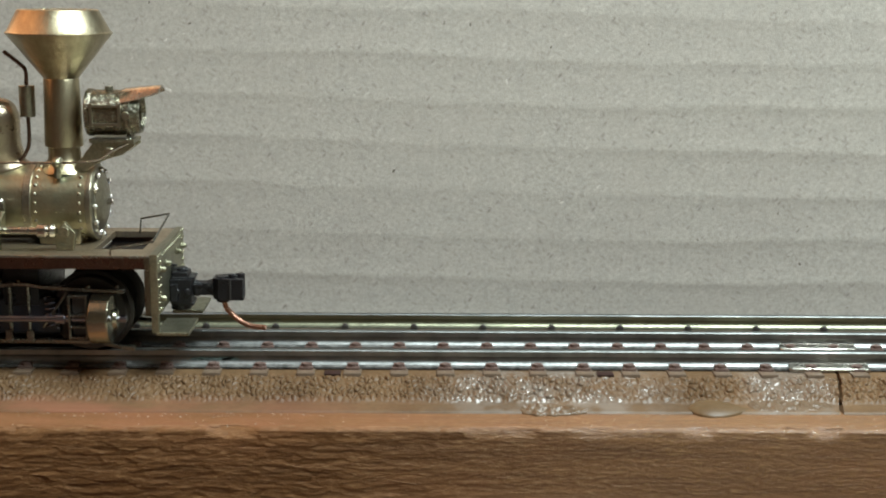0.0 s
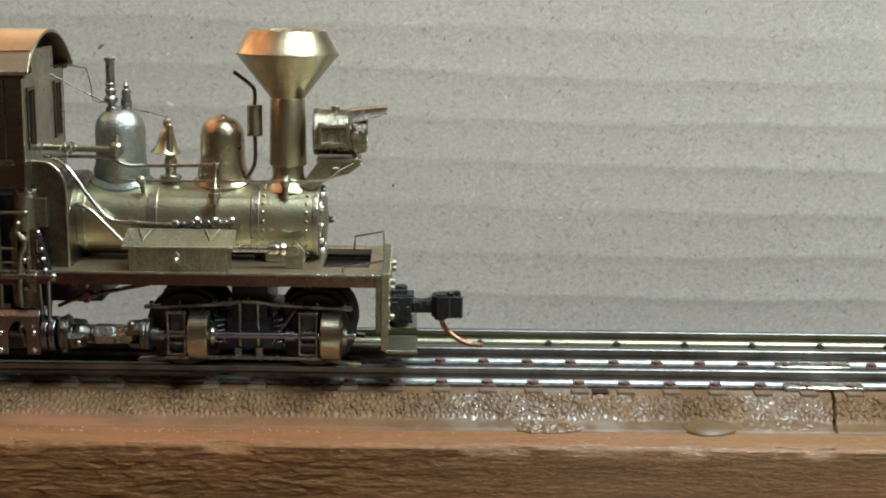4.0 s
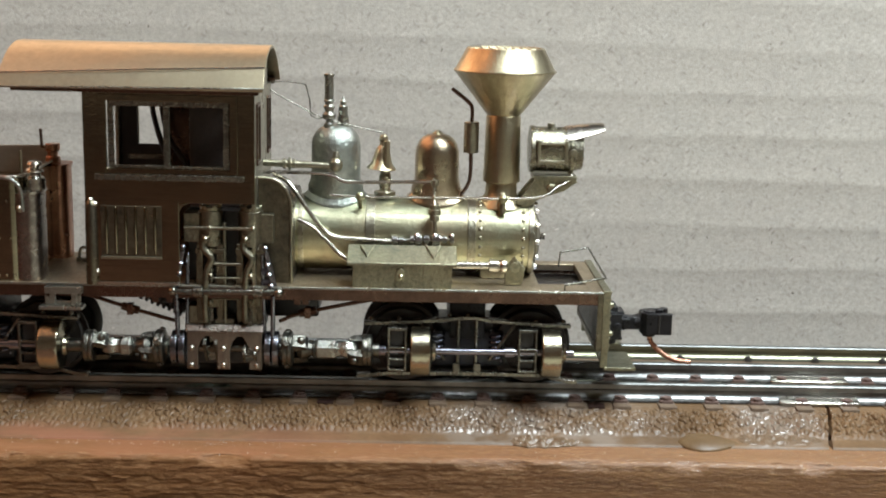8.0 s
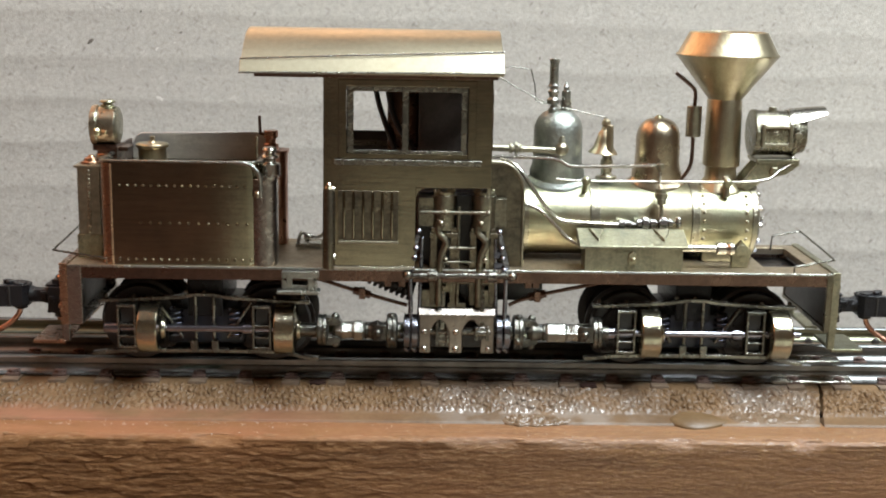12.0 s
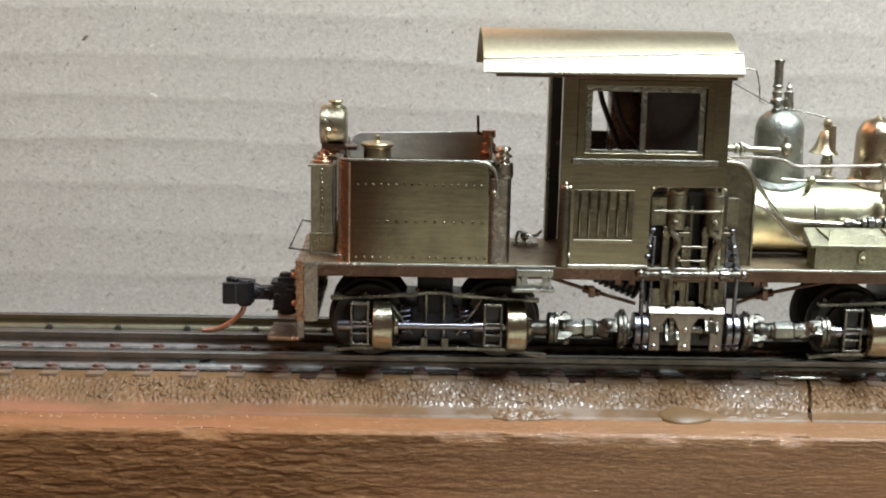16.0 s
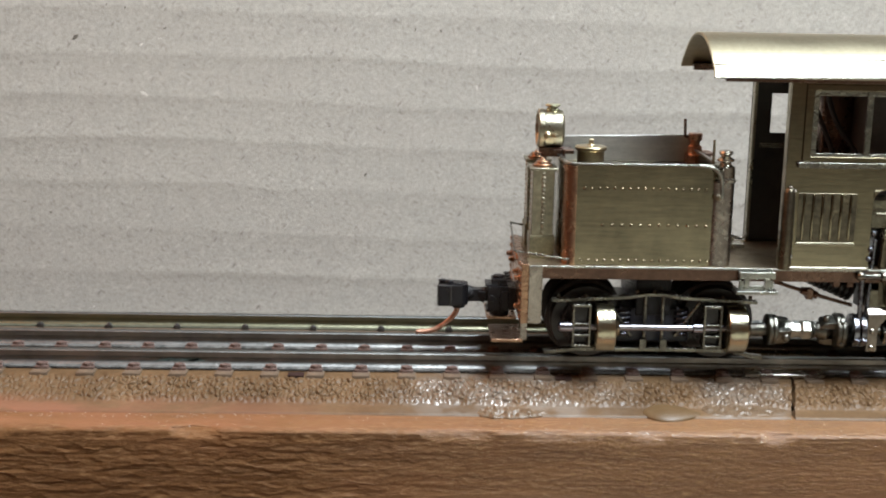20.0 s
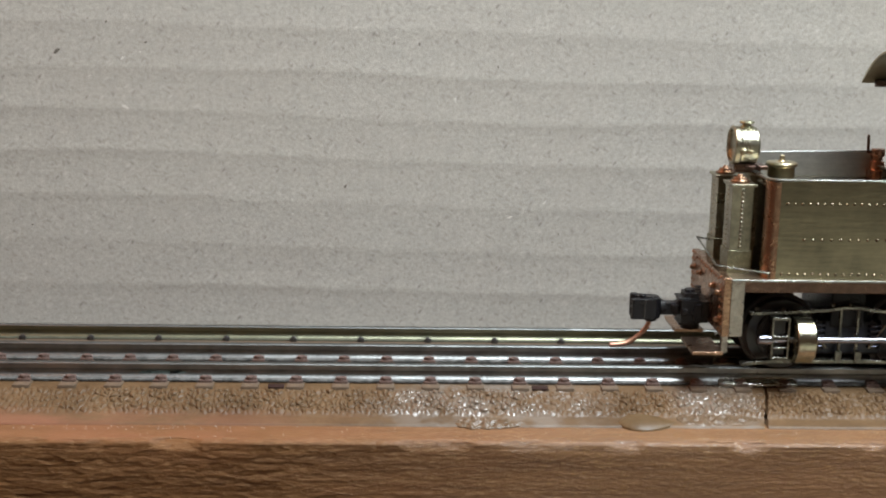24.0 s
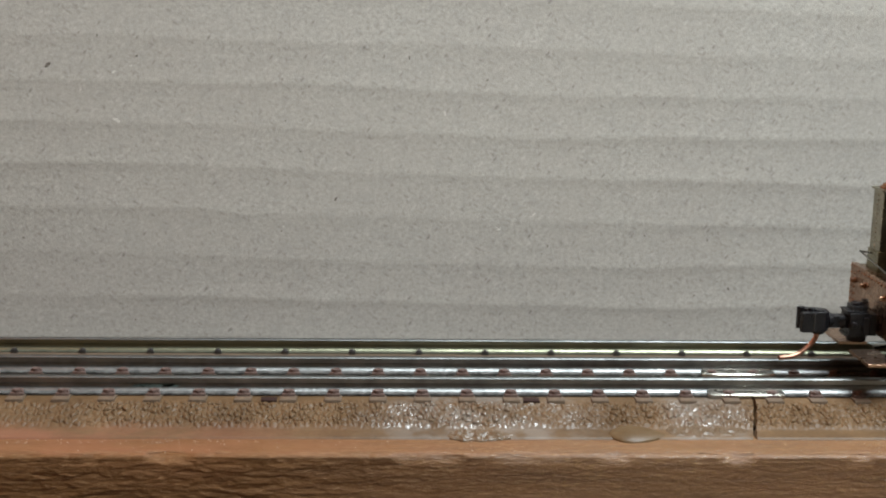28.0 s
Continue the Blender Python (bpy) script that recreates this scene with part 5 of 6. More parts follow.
def build_cab(loco):
    X0, X1, Z0, Z1 = -21.8, 1.6, 15.5, 42.6
    wx0, wx1, wz0, wz1 = -18.6, -1.8, 31.9, 41.2
    cab = tagged(new("cab"), "etched brass cab with open rear and sliding windows")
    cab.parent = loco
    for s in (-1, 1):
        y0, y1 = (-10.7, -10.2) if s < 0 else (10.2, 10.7)
        bm = B()
        # one sheet with the window, and the engine cut-out at the lower front
        if s < 0:
            grid_plate(bm, [X0, wx0, -8.9, wx1, X1], [Z0, 27.2, wz0, wz1, Z1],
                       lambda i, k: not (k == 2 and i in (1, 2)) and not (k == 0 and i > 1), y0, y1)
        else:
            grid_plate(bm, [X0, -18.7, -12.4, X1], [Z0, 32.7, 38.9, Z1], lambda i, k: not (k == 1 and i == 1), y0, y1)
        # far side takes the dark material, painting in the unlit cab interior
        part("side_wall", bm, BRASS_ETCHED if s < 0 else DARK, cab, "brushed dark brass cab side" if s < 0 else "far cab side darkened to paint the unlit interior")
        o = -0.36 if s < 0 else 0.36
        ya, yb = sorted((y0 + o, y1 + o)) if s < 0 else sorted((y0 + o, y1 + o))
        bm = grid_plate(B(), [wx0 - 1.1, wx0, wx1, wx1 + 1.1], [wz0 - 0.6, wz1, wz1 + 0.9], lambda i, k: not (k == 0 and i == 1), ya, yb)
        part("window_frame", bm, BRASS_ETCHED, cab)
        part("window_sill", box(B(), wx0 - 1.7, wx1 + 2.0, ya - 0.4, yb, 30.35, 31.15, 0.12), JOINT, cab)
        if s > 0:
            continue
        for k, (a, b) in enumerate(((wx0 + 0.1, -10.0), (-10.9, wx1 - 0.1))):
            d = 0.25 if k == 0 else 0.0
            yy = (y0 + 0.1 + d, y0 + 0.4 + d) if s < 0 else (y1 - 0.4 - d, y1 - 0.1 - d)
            bm = grid_plate(B(), [a, a + 0.85, b - 0.85, b], [wz0, wz0 + 0.45, wz1 - 0.75, wz1], lambda i, j: not (i == 1 and j == 1), *yy)
            part("window_sash", bm, JOINT, cab)
        # louvre panel
        bm = B()
        for k in range(6):
            x = -19.2 + 1.34 * k
            lathe(bm, (x + 0.3, y0 - 0.1, 19.8), (0, 0, 1), [(0, 0.08), (0.35, 0.2), (6.4, 0.2), (6.8, 0.08)], 10)
        part("louvre", bm, BRASS_ETCHED, cab, "row of upright ribs")
        part("louvre_panel", box(B(), -19.7, -11.3, y0 - 0.08, y0 + 0.1, 19.6, 26.7), DARK_BRASS, cab)
        part("louvre_ledge", box(B(), -19.7, -11.3, y0 - 0.45, y0, 19.2, 19.6, 0.05), BRASS_DULL, cab)
        bm = B()
        for x, z in ((-21.0, 27.4), (-20.4, 26.9), (-21.1, 17.6), (-20.3, 17.3)):
            ball(bm, (x, y0 - 0.05, z), 0.4, 8)
        part("grab_stud", bm, SILVER, cab)
        bm = lathe(B(), (-21.0, y0 + 0.25, 15.5), (0, 0, 1), [(0, 0.95), (11.2, 0.85), (11.8, 0.6), (12.2, 0.1)], 20)
        part("corner_column", bm, DARK_BRASS, cab, "half-round soldered column at the cab corner")
        part("base_angle", box(B(), X0, -8.9, y0 - 0.3, y0, 15.5, 15.95, 0.05), SILVER, cab)
    part("corner_gusset", plate(B(), [(-8.9, 27.2), (-7.3, 27.2), (-8.1, 26.95), (-8.6, 26.5), (-8.9, 25.7)], -10.7, -10.2), BRASS_ETCHED, cab)
    # front wall with two narrow windows
    bm = grid_plate(B(), [-10.2, -8.2, -5.4, 5.4, 8.2, 10.2], [15.5, 27.5, 32.6, 40.6, 42.6, 46.0],
                    lambda i, k: (i in (0, 4) if k == 0 else i == 2 if k == 4 else not (k == 2 and i in (1, 3))), 1.1, 1.6, "x")
    part("front_wall", bm, BRASS_DULL, cab)
    for ya in (-8.2, 5.4):
        bm = grid_plate(B(), [ya - 0.4, ya, ya + 2.8, ya + 3.2], [32.3, 32.8, 40.4, 40.9], lambda i, k: not (i == 1 and k == 1), 1.55, 1.85, "x")
        part("front_window_frame", bm, BRONZE, cab)
    # rear corner posts, backhead and the wires inside
    bm = B()
    for y in (-10.2, 8.9):
        box(bm, X0, X0 + 0.5, y, y + 1.3, 15.5, 42.6)
    part("corner_post", bm, BRASS_DULL, cab)
    part("backhead", box(B(), -8.6, 1.0, -3.6, 6.4, 15.5, 41.0, 0.6), MOTOR, cab, "dark motor block inside the cab")
    part("motor_plate", box(B(), -13.2, -8.6, 1.8, 6.0, 15.5, 40.5, 0.3), BRONZE, cab)
    for k, (a, b) in enumerate(((-15.0, -12.0), (-13.2, -9.0))):
        bm = tube(B(), [(a, 3.0 - 2 * k, 41.6), (a + 0.3, 2.0 - 2 * k, 38.6), (a + 1.5, 0.5 - 2 * k, 35.0), (b, -0.5 - 2 * k, 31.0), (b + 0.6, -1 - 2 * k, 27.0)], 0.42, 8, 4)
        part("wire", bm, RUBBER, cab, "black insulated wire")
    # arched roof
    bm = B()
    prof = []
    for k in range(25):
        a = -1 + k / 12
        prof.append((11.9 * a, 43.2 + 5.4 * (1 - abs(a) ** 2.2)))
    rows = [prof, [(y * 0.985, z - 0.45) for y, z in reversed(prof)]]
    out = rows[0] + rows[1]
    skin(bm, [[Vector((x, y, z)) for y, z in out] for x in (-33.0, 2.9)])
    roof = part("roof", bm, ROOF_SHEET, cab, "arched sheet brass roof", 25)
    bm = skin(B(), [[Vector((-33.1, -12.05, 42.9)), Vector((-33.1, -11.4, 44.55)), Vector((-33.1, -11.2, 44.5)), Vector((-33.1, -11.75, 42.9))],
                    [Vector((3.0, -12.05, 43.3)), Vector((3.0, -10.35, 45.95)), Vector((3.0, -10.2, 45.8)), Vector((3.0, -11.75, 43.3))]])
    part("eave_strip", bm, ROOF_SHEET, roof, "soldered eave strip")
    part("eave_seam", tube(B(), [(-33.1, -11.35, 44.7), (-15.0, -10.95, 45.45), (3.0, -10.35, 46.05)], 0.14, 6, 3), STEEL, roof, "bright solder seam")
    part("eave_bead", tube(B(), [(-33.2, -12.1, 42.9), (-15.0, -12.1, 43.1), (3.05, -12.1, 43.3)], 0.16, 6, 3), TINNED, roof)
    for s in (-1, 1):
        part("roof_rail", box(B(), -31.2, 2.2, s * 10.75 - 0.45, s * 10.75 + 0.45, 42.3, 43.3), BRONZE, cab)


def build_tank(loco):
    x0, x1, z0, z1 = -53.0, -30.8, 15.5, 30.0
    # water tank with rounded corners, coal space open to the cab
    def rounded(xa, xb, ya, yb, r, front=True):
        pts = []
        for cx, cy, a in ((xa + r, ya + r, 180), (xb - r, ya + r, 270), (xb - r, yb - r, 0), (xa + r, yb - r, 90)):
            pts += [(cx + r * math.cos(radians(a + 15 * k)), cy + r * math.sin(radians(a + 15 * k))) for k in range(7)]
        return pts
    outer, lip, inner = rounded(x0, x1, -9.9, 9.9, 1.7), rounded(x0 - 0.22, x1 + 0.1, -10.12, 10.12, 1.8), rounded(x0 + 0.5, x1 - 0.5, -9.4, 9.4, 1.3)
    bm = skin(B(), [[Vector((a, b, z)) for a, b in o] for o, z in ((outer, z0), (outer, z1 + 0.1), (inner, z1 + 0.1), (inner, z1 - 1.9))])
    tank = part("water_tank", bm, BRASS_ETCHED, loco, "brushed brass water tank with rivet rows")
    bm = skin(B(), [[Vector((a, b, z)) for a, b in o] for o, z in ((outer, z1 + 0.1), (lip, z1 + 0.12), (lip, z1 + 0.4), (inner, z1 + 0.4), (inner, z1 + 0.1))], caps=False)
    part("tank_rim", bm, TINNED, tank)
    part("rim_return", tube(B(), [(x1 - 3.4, -10.15, z1 + 0.3), (x1 - 1.5, -10.2, z1 + 0.1), (x1 - 0.3, -10.2, z1 - 0.8), (x1 + 0.15, -10.1, z1 - 2.2), (x1 + 0.2, -10.0, z1 - 4.6)], 0.3, 8, 4), TINNED, tank, "bright soldered rim bending down")
    bm = slab(B(), [(x0 - 0.06, -8.0)] + [(x0 + 1.7 + 1.8 * math.cos(radians(a)), -8.2 + 1.8 * math.sin(radians(a))) for a in range(180, 266, 12)] + [(x0 + 2.0, -9.8), (x0 + 2.0, -8.0)], z0, z1 - 0.1)
    part("corner_wrap", bm, COPPER_DULL, tank, "bare copper corner wrap")
    for y0, y1, top in ((-9.9, -4.6, 27.9), (5.4, 9.9, 29.6)):
        bm = slab(B(), rounded(x1 - 1.5, -28.5, y0, y1, 1.4), z0, top)
        leg = part("tank_leg", bm, TINNED_BROWN if y0 < 0 else COPPER, tank)
        bm = slab(B(), rounded(x1 - 0.2, -28.3, y0 - 0.15, y1 + 0.15, 1.4), top - 0.05, top + 0.3)
        part("leg_rim", bm, SILVER if y0 < 0 else COPPER, tank)
    bm = B()
    rivets(bm, [(-50.2 + 1.09 * k, -9.92, 26.8) for k in range(17)] + [(-47.4 + 1.35 * k, -9.92, 21.5) for k in range(12)] + [(-50.4 + 1.15 * k, -9.92, 16.3) for k in range(17)], 0.27)
    part("rivets", bm, BRASS_ETCHED, tank)
    # coal boards
    bm = skin(B(), [[Vector((x, 8.6, z1 - 1.9)), Vector((x, 8.6, zt)), Vector((x, 9.0, zt)), Vector((x, 9.0, z1 - 1.9))] for x, zt in ((-52.2, 30.3), (-51.6, 31.6), (-50.8, 32.0), (-31.6, 32.4), (-31.0, 32.1), (-30.6, 31.4))])
    part("coal_board", bm, TIN_PALE, tank, "upright sheet coal board")
    bm = box(B(), -52.6, -52.2, -2.0, 8.6, 28.1, 31.2)
    part("coal_board", bm, BRONZE, tank)
    # filler hatch
    bm = lathe(B(), (-47.9, 2.2, z1 - 2.3), (0, 0, 1), [(0, 2.05), (2.9, 2.05), (3.0, 2.4), (3.4, 2.45), (3.6, 2.2), (3.65, 0.6), (3.9, 0.5)], 28)
    filler = part("filler_hatch", bm, BRASS, tank, "round brass filler hatch with a lid")
    bm = box(B(), -48.2, -47.5, 1.9, 2.5, z1 + 1.3, z1 + 2.3, 0.1)
    part("lid_handle", bm, BRASS, filler)
    # brake stand by the cab
    bm = lathe(B(), (-31.0, 7.6, 28.4), (0, 0, 1), [(0, 1.5), (0.3, 1.3), (2.4, 1.1), (2.5, 0.8), (3.2, 0.8), (3.3, 1.1), (4.4, 1.1)], 16)
    st = part("valve_stand", bm, COPPER, loco, "copper valve stand with a lever")
    part("lever", rod(B(), (-32.6, 7.6, 32.2), (-32.7, 7.6, 35.0), 0.25, 8), BRONZE, st)
    part("lever_link", rod(B(), (-32.7, 7.6, 32.3), (-31.0, 7.6, 32.0), 0.25, 8), BRONZE, st)
    bm = lathe(B(), (-29.6, -7.0, 28.1), (0, 0, 1), [(0, 1.5), (1.7, 1.4), (1.9, 0.9), (2.3, 0.8), (2.5, 1.3), (2.8, 1.2), (3.2, 0.6), (3.6, 1.1), (4.0, 0.9)], 14)
    v = part("water_valve", bm, SILVER, loco, "lumpy soldered valve on the tank leg")
    bm = rod(B(), (-31.4, -7.2, 29.6), (-31.4, -7.2, 33.6), 0.22, 8)
    ball(bm, (-31.0, -9.8, 25.8), 0.6, 8)
    part("valve_stem", bm, BRASS_DULL, v)
    # coupling eye on the deck behind the cab
    bm = B()
    box(bm, -27.0, -23.2, 3.6, 6.6, 15.5, 16.1, 0.1)
    tube(bm, [(-26.6, 4.0, 16.1), (-26.2, 4.2, 17.6), (-24.8, 4.2, 17.2), (-23.6, 4.4, 17.0), (-22.6, 4.6, 17.8)], 0.28, 6, 4)
    ball(bm, (-25.2, 5.0, 16.8), 0.7, 8)
    part("deck_eye", bm, SILVER, loco, "small soldered eye bolt")
    # boxes behind the tank, riveted and capped
    for y in (-5.4, 3.6):
        bm = box(B(), -57.2, -54.0, y, y + 4.2, 15.5, 28.6, 0.1)
        post = part("sand_box", bm, BRASS_DULL, loco, "tall narrow riveted brass box")
        part("box_cap", box(B(), -57.6, -53.6, y - 0.3, y + 4.5, 28.5, 28.9, 0.06), BRASS_DULL, post)
        part("box_foot", box(B(), -57.4, -53.8, y - 0.2, y + 4.4, 15.5, 18.9, 0.1), BRASS_CAST, post)
        bm = B()
        rivets(bm, [(-55.6, y, 19.4 + 0.62 * k) for k in range(15)], 0.33)
        rivets(bm, [(-57.2, y + 2.2, 19.4 + 0.76 * k) for k in range(12)], 0.2, (-1, 0, 0))
        part("rivets", bm, BRASS_DULL, post)
        bm = lathe(B(), (-55.6, y + 2.2, 28.9), (0, 0, 1), [(0, 1.5), (0.3, 1.5), (0.4, 1.1), (0.8, 1.0), (0.9, 0.5), (1.15, 0.4), (1.25, 0.2)], 20)
        part("box_lid", bm, COPPER_DULL, post)
    # rear lamp
    y = 1.0
    bm = lathe(B(), (0, y, 33.9), (-1, 0, 0), [(52.3, 2.2), (52.5, 2.7), (52.7, 2.85), (55.2, 2.8), (55.3, 3.0), (56.1, 3.0), (56.2, 2.8), (56.3, 2.5), (55.8, 2.3), (55.7, 0.1)], 36)
    rl = part("rear_lamp", bm, BRASS_DULL, loco, "round pale brass rear lamp")
    bm = lathe(B(), (-54.0, y, 36.4), (0, 0, 1), [(0, 1.0), (0.5, 1.0), (0.6, 0.7), (0.8, 0.7), (0.9, 1.2), (1.2, 1.1)], 14)
    ball(bm, (-55.0, y - 2.7, 33.3), 0.6, 8)
    rod(bm, (-54.8, y - 2.3, 33.4), (-53.6, y - 2.9, 33.2), 0.35, 8)
    part("lamp_trim", bm, BRASS, rl)
    bm = box(B(), -56.0, -52.4, y - 1.6, y + 1.6, 30.4, 31.3, 0.1)
    box(bm, -55.6, -52.6, y - 0.9, y + 0.9, 29.8, 31.4)
    box(bm, -54.4, -50.8, y - 2.0, y + 2.0, 30.4, 31.0)
    part("lamp_bracket", bm, BRONZE, rl)


SHAFT_Y, SHAFT_Z = -9.3, 6.15
THROW = 1.3


def build_engine(loco):
    # two upright cylinders with guides
    for k, x in enumerate((-5.0, 1.0)):
        bm = box(B(), x - 3.5 if k == 0 else x - 0.6, x + 0.6 if k == 0 else x + 3.0, -9.4, -4.6, 21.5, 25.6, 0.15)
        rod(bm, (x + (0.2 if k == 0 else -0.2), -8.6, 21.0), (x + (0.2 if k == 0 else -0.2), -8.6, 26.0), 1.75, 24)
        cyl = part("cylinder", bm, CAST_DARK, loco, "small upright dull brass steam cylinder")
        xc = x + (0.2 if k == 0 else -0.2)
        bm = rod(B(), (xc, -8.6, 26.0), (xc, -8.6, 26.5), 1.5, 20)
        for a in range(6):
            hexnut(bm, (xc + 1.3 * math.cos(a * 1.047), -8.6 + 1.3 * math.sin(a * 1.047), 26.4), 0.3, 0.4, (0, 0, 1))
        part("cylinder_head", bm, BRASS_CAST, cyl)
        for dx in (-1.5, 1.3):
            bm = B()
            plate(bm, [(xc + dx - 0.35, 10.2), (xc + dx - 0.55, 14.5), (xc + dx - 0.35, 21.4), (xc + dx + 0.45, 21.4), (xc + dx + 0.6, 15.5), (xc + dx + 0.35, 10.2)], -9.9, -8.9)
            part("crosshead_guide", bm, DARK_BRASS, cyl)
        part("guide_yoke", box(B(), xc - 2.0, xc + 2.0, -10.1, -8.4, 20.0, 20.7), DARK_BRASS, cyl)
        side = -1 if k == 0 else 1
        bm = tube(B(), [(xc - 0.6, -10.3, 22.6), (xc - 0.9, -10.4, 21.0), (xc + 0.3, -10.5, 19.4), (xc - 0.4, -10.5, 17.4), (xc - 0.7, -10.4, 13.2), (xc - 0.6, -10.3, 10.2)], 0.5, 8, 4)
        ball(bm, (xc + 0.2, -10.8, 17.0), 0.42, 8)
        ball(bm, (xc - 0.5, -10.8, 22.2), 0.5, 8)
        part("valve_link", bm, CAST_DARK, cyl, "curved dark brass valve link")
        part("piston_rod", rod(B(), (xc, -9.0, 15.2), (xc, -9.0, 21.2), 0.4, 10), JOINT, cyl)
    bm = B()
    for z, a, b, r in ((23.7, -8.3, 1.4, 0.26), (18.6, -4.8, -0.4, 0.22), (16.6, -4.6, -0.6, 0.16), (13.6, -4.6, -0.4, 0.16)):
        rod(bm, (a, -10.4, z), (b, -10.4, z), r, 8)
    rod(bm, (-2.8, -9.6, 9.8), (-2.8, -9.6, 24.4), 0.3, 8)
    for x in (-4.7, 1.3):
        ball(bm, (x, -10.4, 23.7), 0.42, 8)
    part("valve_rod", bm, CAST_DARK, loco)
    # long reversing shaft across the front
    bm = rod(B(), (-9.8, -11.0, 14.6), (4.9, -11.0, 14.8), 0.42, 10)
    for x in (-9.9, 4.9):
        ball(bm, (x, -11.0, 14.7), 0.7, 10)
    for x in (-7.0, 1.4):
        rod(bm, (x, -11.0, 14.65), (x + 1.3, -11.0, 14.7), 0.8, 14)
    part("reverse_shaft", bm, JOINT, loco, "worn steel reverse shaft")
    # eccentric rods at both ends
    for x, s in ((-9.3, 1), (3.9, -1)):
        bm = B()
        rod(bm, (x, -10.2, 4.0), (x - 0.2 * s, -10.4, 14.2), 0.36, 8)
        rod(bm, (x + 1.0 * s, -9.6, 4.0), (x + 1.4 * s, -9.8, 20.0), 0.3, 8)
        plate(bm, [(x - 0.9 * s, 14.6), (x - 0.3 * s, 17.5), (x + 0.5 * s, 20.6), (x + 1.1 * s, 20.4), (x + 0.4 * s, 17.0), (x - 0.1 * s, 14.4)], -10.5, -10.0)
        for z in (15.6, 17.2, 18.6, 21.0):
            ball(bm, (x + (z - 15) * 0.15 * s, -10.6, z), 0.45, 8)
        part("eccentric_rod", bm, DARK_STEEL, loco)
        bm = B()
        for z in (16.0, 17.6):
            box(bm, x - 1.6, x - 0.2, -10.1, -8.6, z - 0.5, z + 0.5, 0.1)
        part("reach_bracket", bm, STEEL_BLUE, loco)
    # crank frame: bright cap over an arched front plate
    def front(x0, x1):
        out = [(x0, 3.3), (x0, 8.8), (x1, 8.8), (x1, 3.3)]
        for c in (-0.68, -5.2):
            out += [(c + 1.35, 3.3), (c + 1.38, 6.3), (c + 0.9, 7.4), (c + 0.4, 8.15), (c - 0.35, 8.15), (c - 0.95, 7.4), (c - 1.38, 6.3), (c - 1.35, 3.3)]
        return out
    bm = plate(B(), front(-8.1, 2.5), -10.6, -10.1)
    crank = part("crank_frame", bm, FRAME_BRONZE, loco, "reddish bronze crank bearing frame")
    bm = skin(B(), [[Vector((x, y, z)) for y, z in ((-10.75, 8.7), (-10.75, 8.95), (-10.0, 9.75), (-7.2, 9.85), (-7.2, 8.7))] for x in (-8.25, 2.65)])
    part("frame_cap", bm, TINNED_BROWN, crank)
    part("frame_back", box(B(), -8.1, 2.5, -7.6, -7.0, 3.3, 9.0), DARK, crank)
    bm = B()
    for x in (-7.4, -2.95, 1.75):
        for z in (3.9, 6.4):
            ball(bm, (x, -10.6, z), 0.45, 10)
    part("bearing_bolt", bm, SILVER, crank)
    part("engine_stand", box(B(), -8.3, 2.7, -6.9, -4.0, 9.0, 25.6, 0.2), DARK, loco, "dark block behind the cylinders")
    for x0, x1 in ((-7.9, -5.3), (-4.2, -1.6), (-0.2, 2.4)):
        part("frame_web", box(B(), x0, x1, -9.8, -7.2, 9.8, 12.4 if x0 != -4.2 else 10.5, 0.15), CAST_DARK, crank)
    rods = []
    for k, x in enumerate((-4.8, 0.8)):
        bm = plate(B(), [(-0.45, -0.6), (-0.6, 0.2), (-0.35, 1.0), (-0.3, 7.4), (-0.5, 8.2), (0.5, 8.2), (0.3, 7.4), (0.35, 1.0), (0.6, 0.2), (0.45, -0.6)], -0.35, 0.35)
        rod(bm, (0, -0.5, 0), (0, 0.5, 0), 0.95, 14)
        rod(bm, (0, -0.5, 8.0), (0, 0.5, 8.0), 0.6, 12)
        cr = part("connecting_rod", bm, JOINT, loco, "worn steel connecting rod")
        rods.append((cr, x, 90 * k))
        bm = box(B(), -1.3, 1.3, -0.8, 0.8, -0.8, 1.0, 0.15)
        ball(bm, (0, -0.9, 0), 0.5, 8)
        xh = part("crosshead", bm, BRASS_CAST, loco)
        rods.append((xh, x, 90 * k))
    return rods


def collar(bm, x0, x1, r):
    """A turned joint cup with rounded shoulders and a waist line."""
    w = x1 - x0
    lathe(bm, (x0, 0, 0), (1, 0, 0), [(0, r * 0.62), (0.06 * w, r * 0.9), (0.16 * w, r), (0.44 * w, r), (0.48 * w, r * 0.95), (0.54 * w, r * 0.95), (0.58 * w, r), (0.84 * w, r), (0.94 * w, r * 0.9), (w, r * 0.62)], 28)


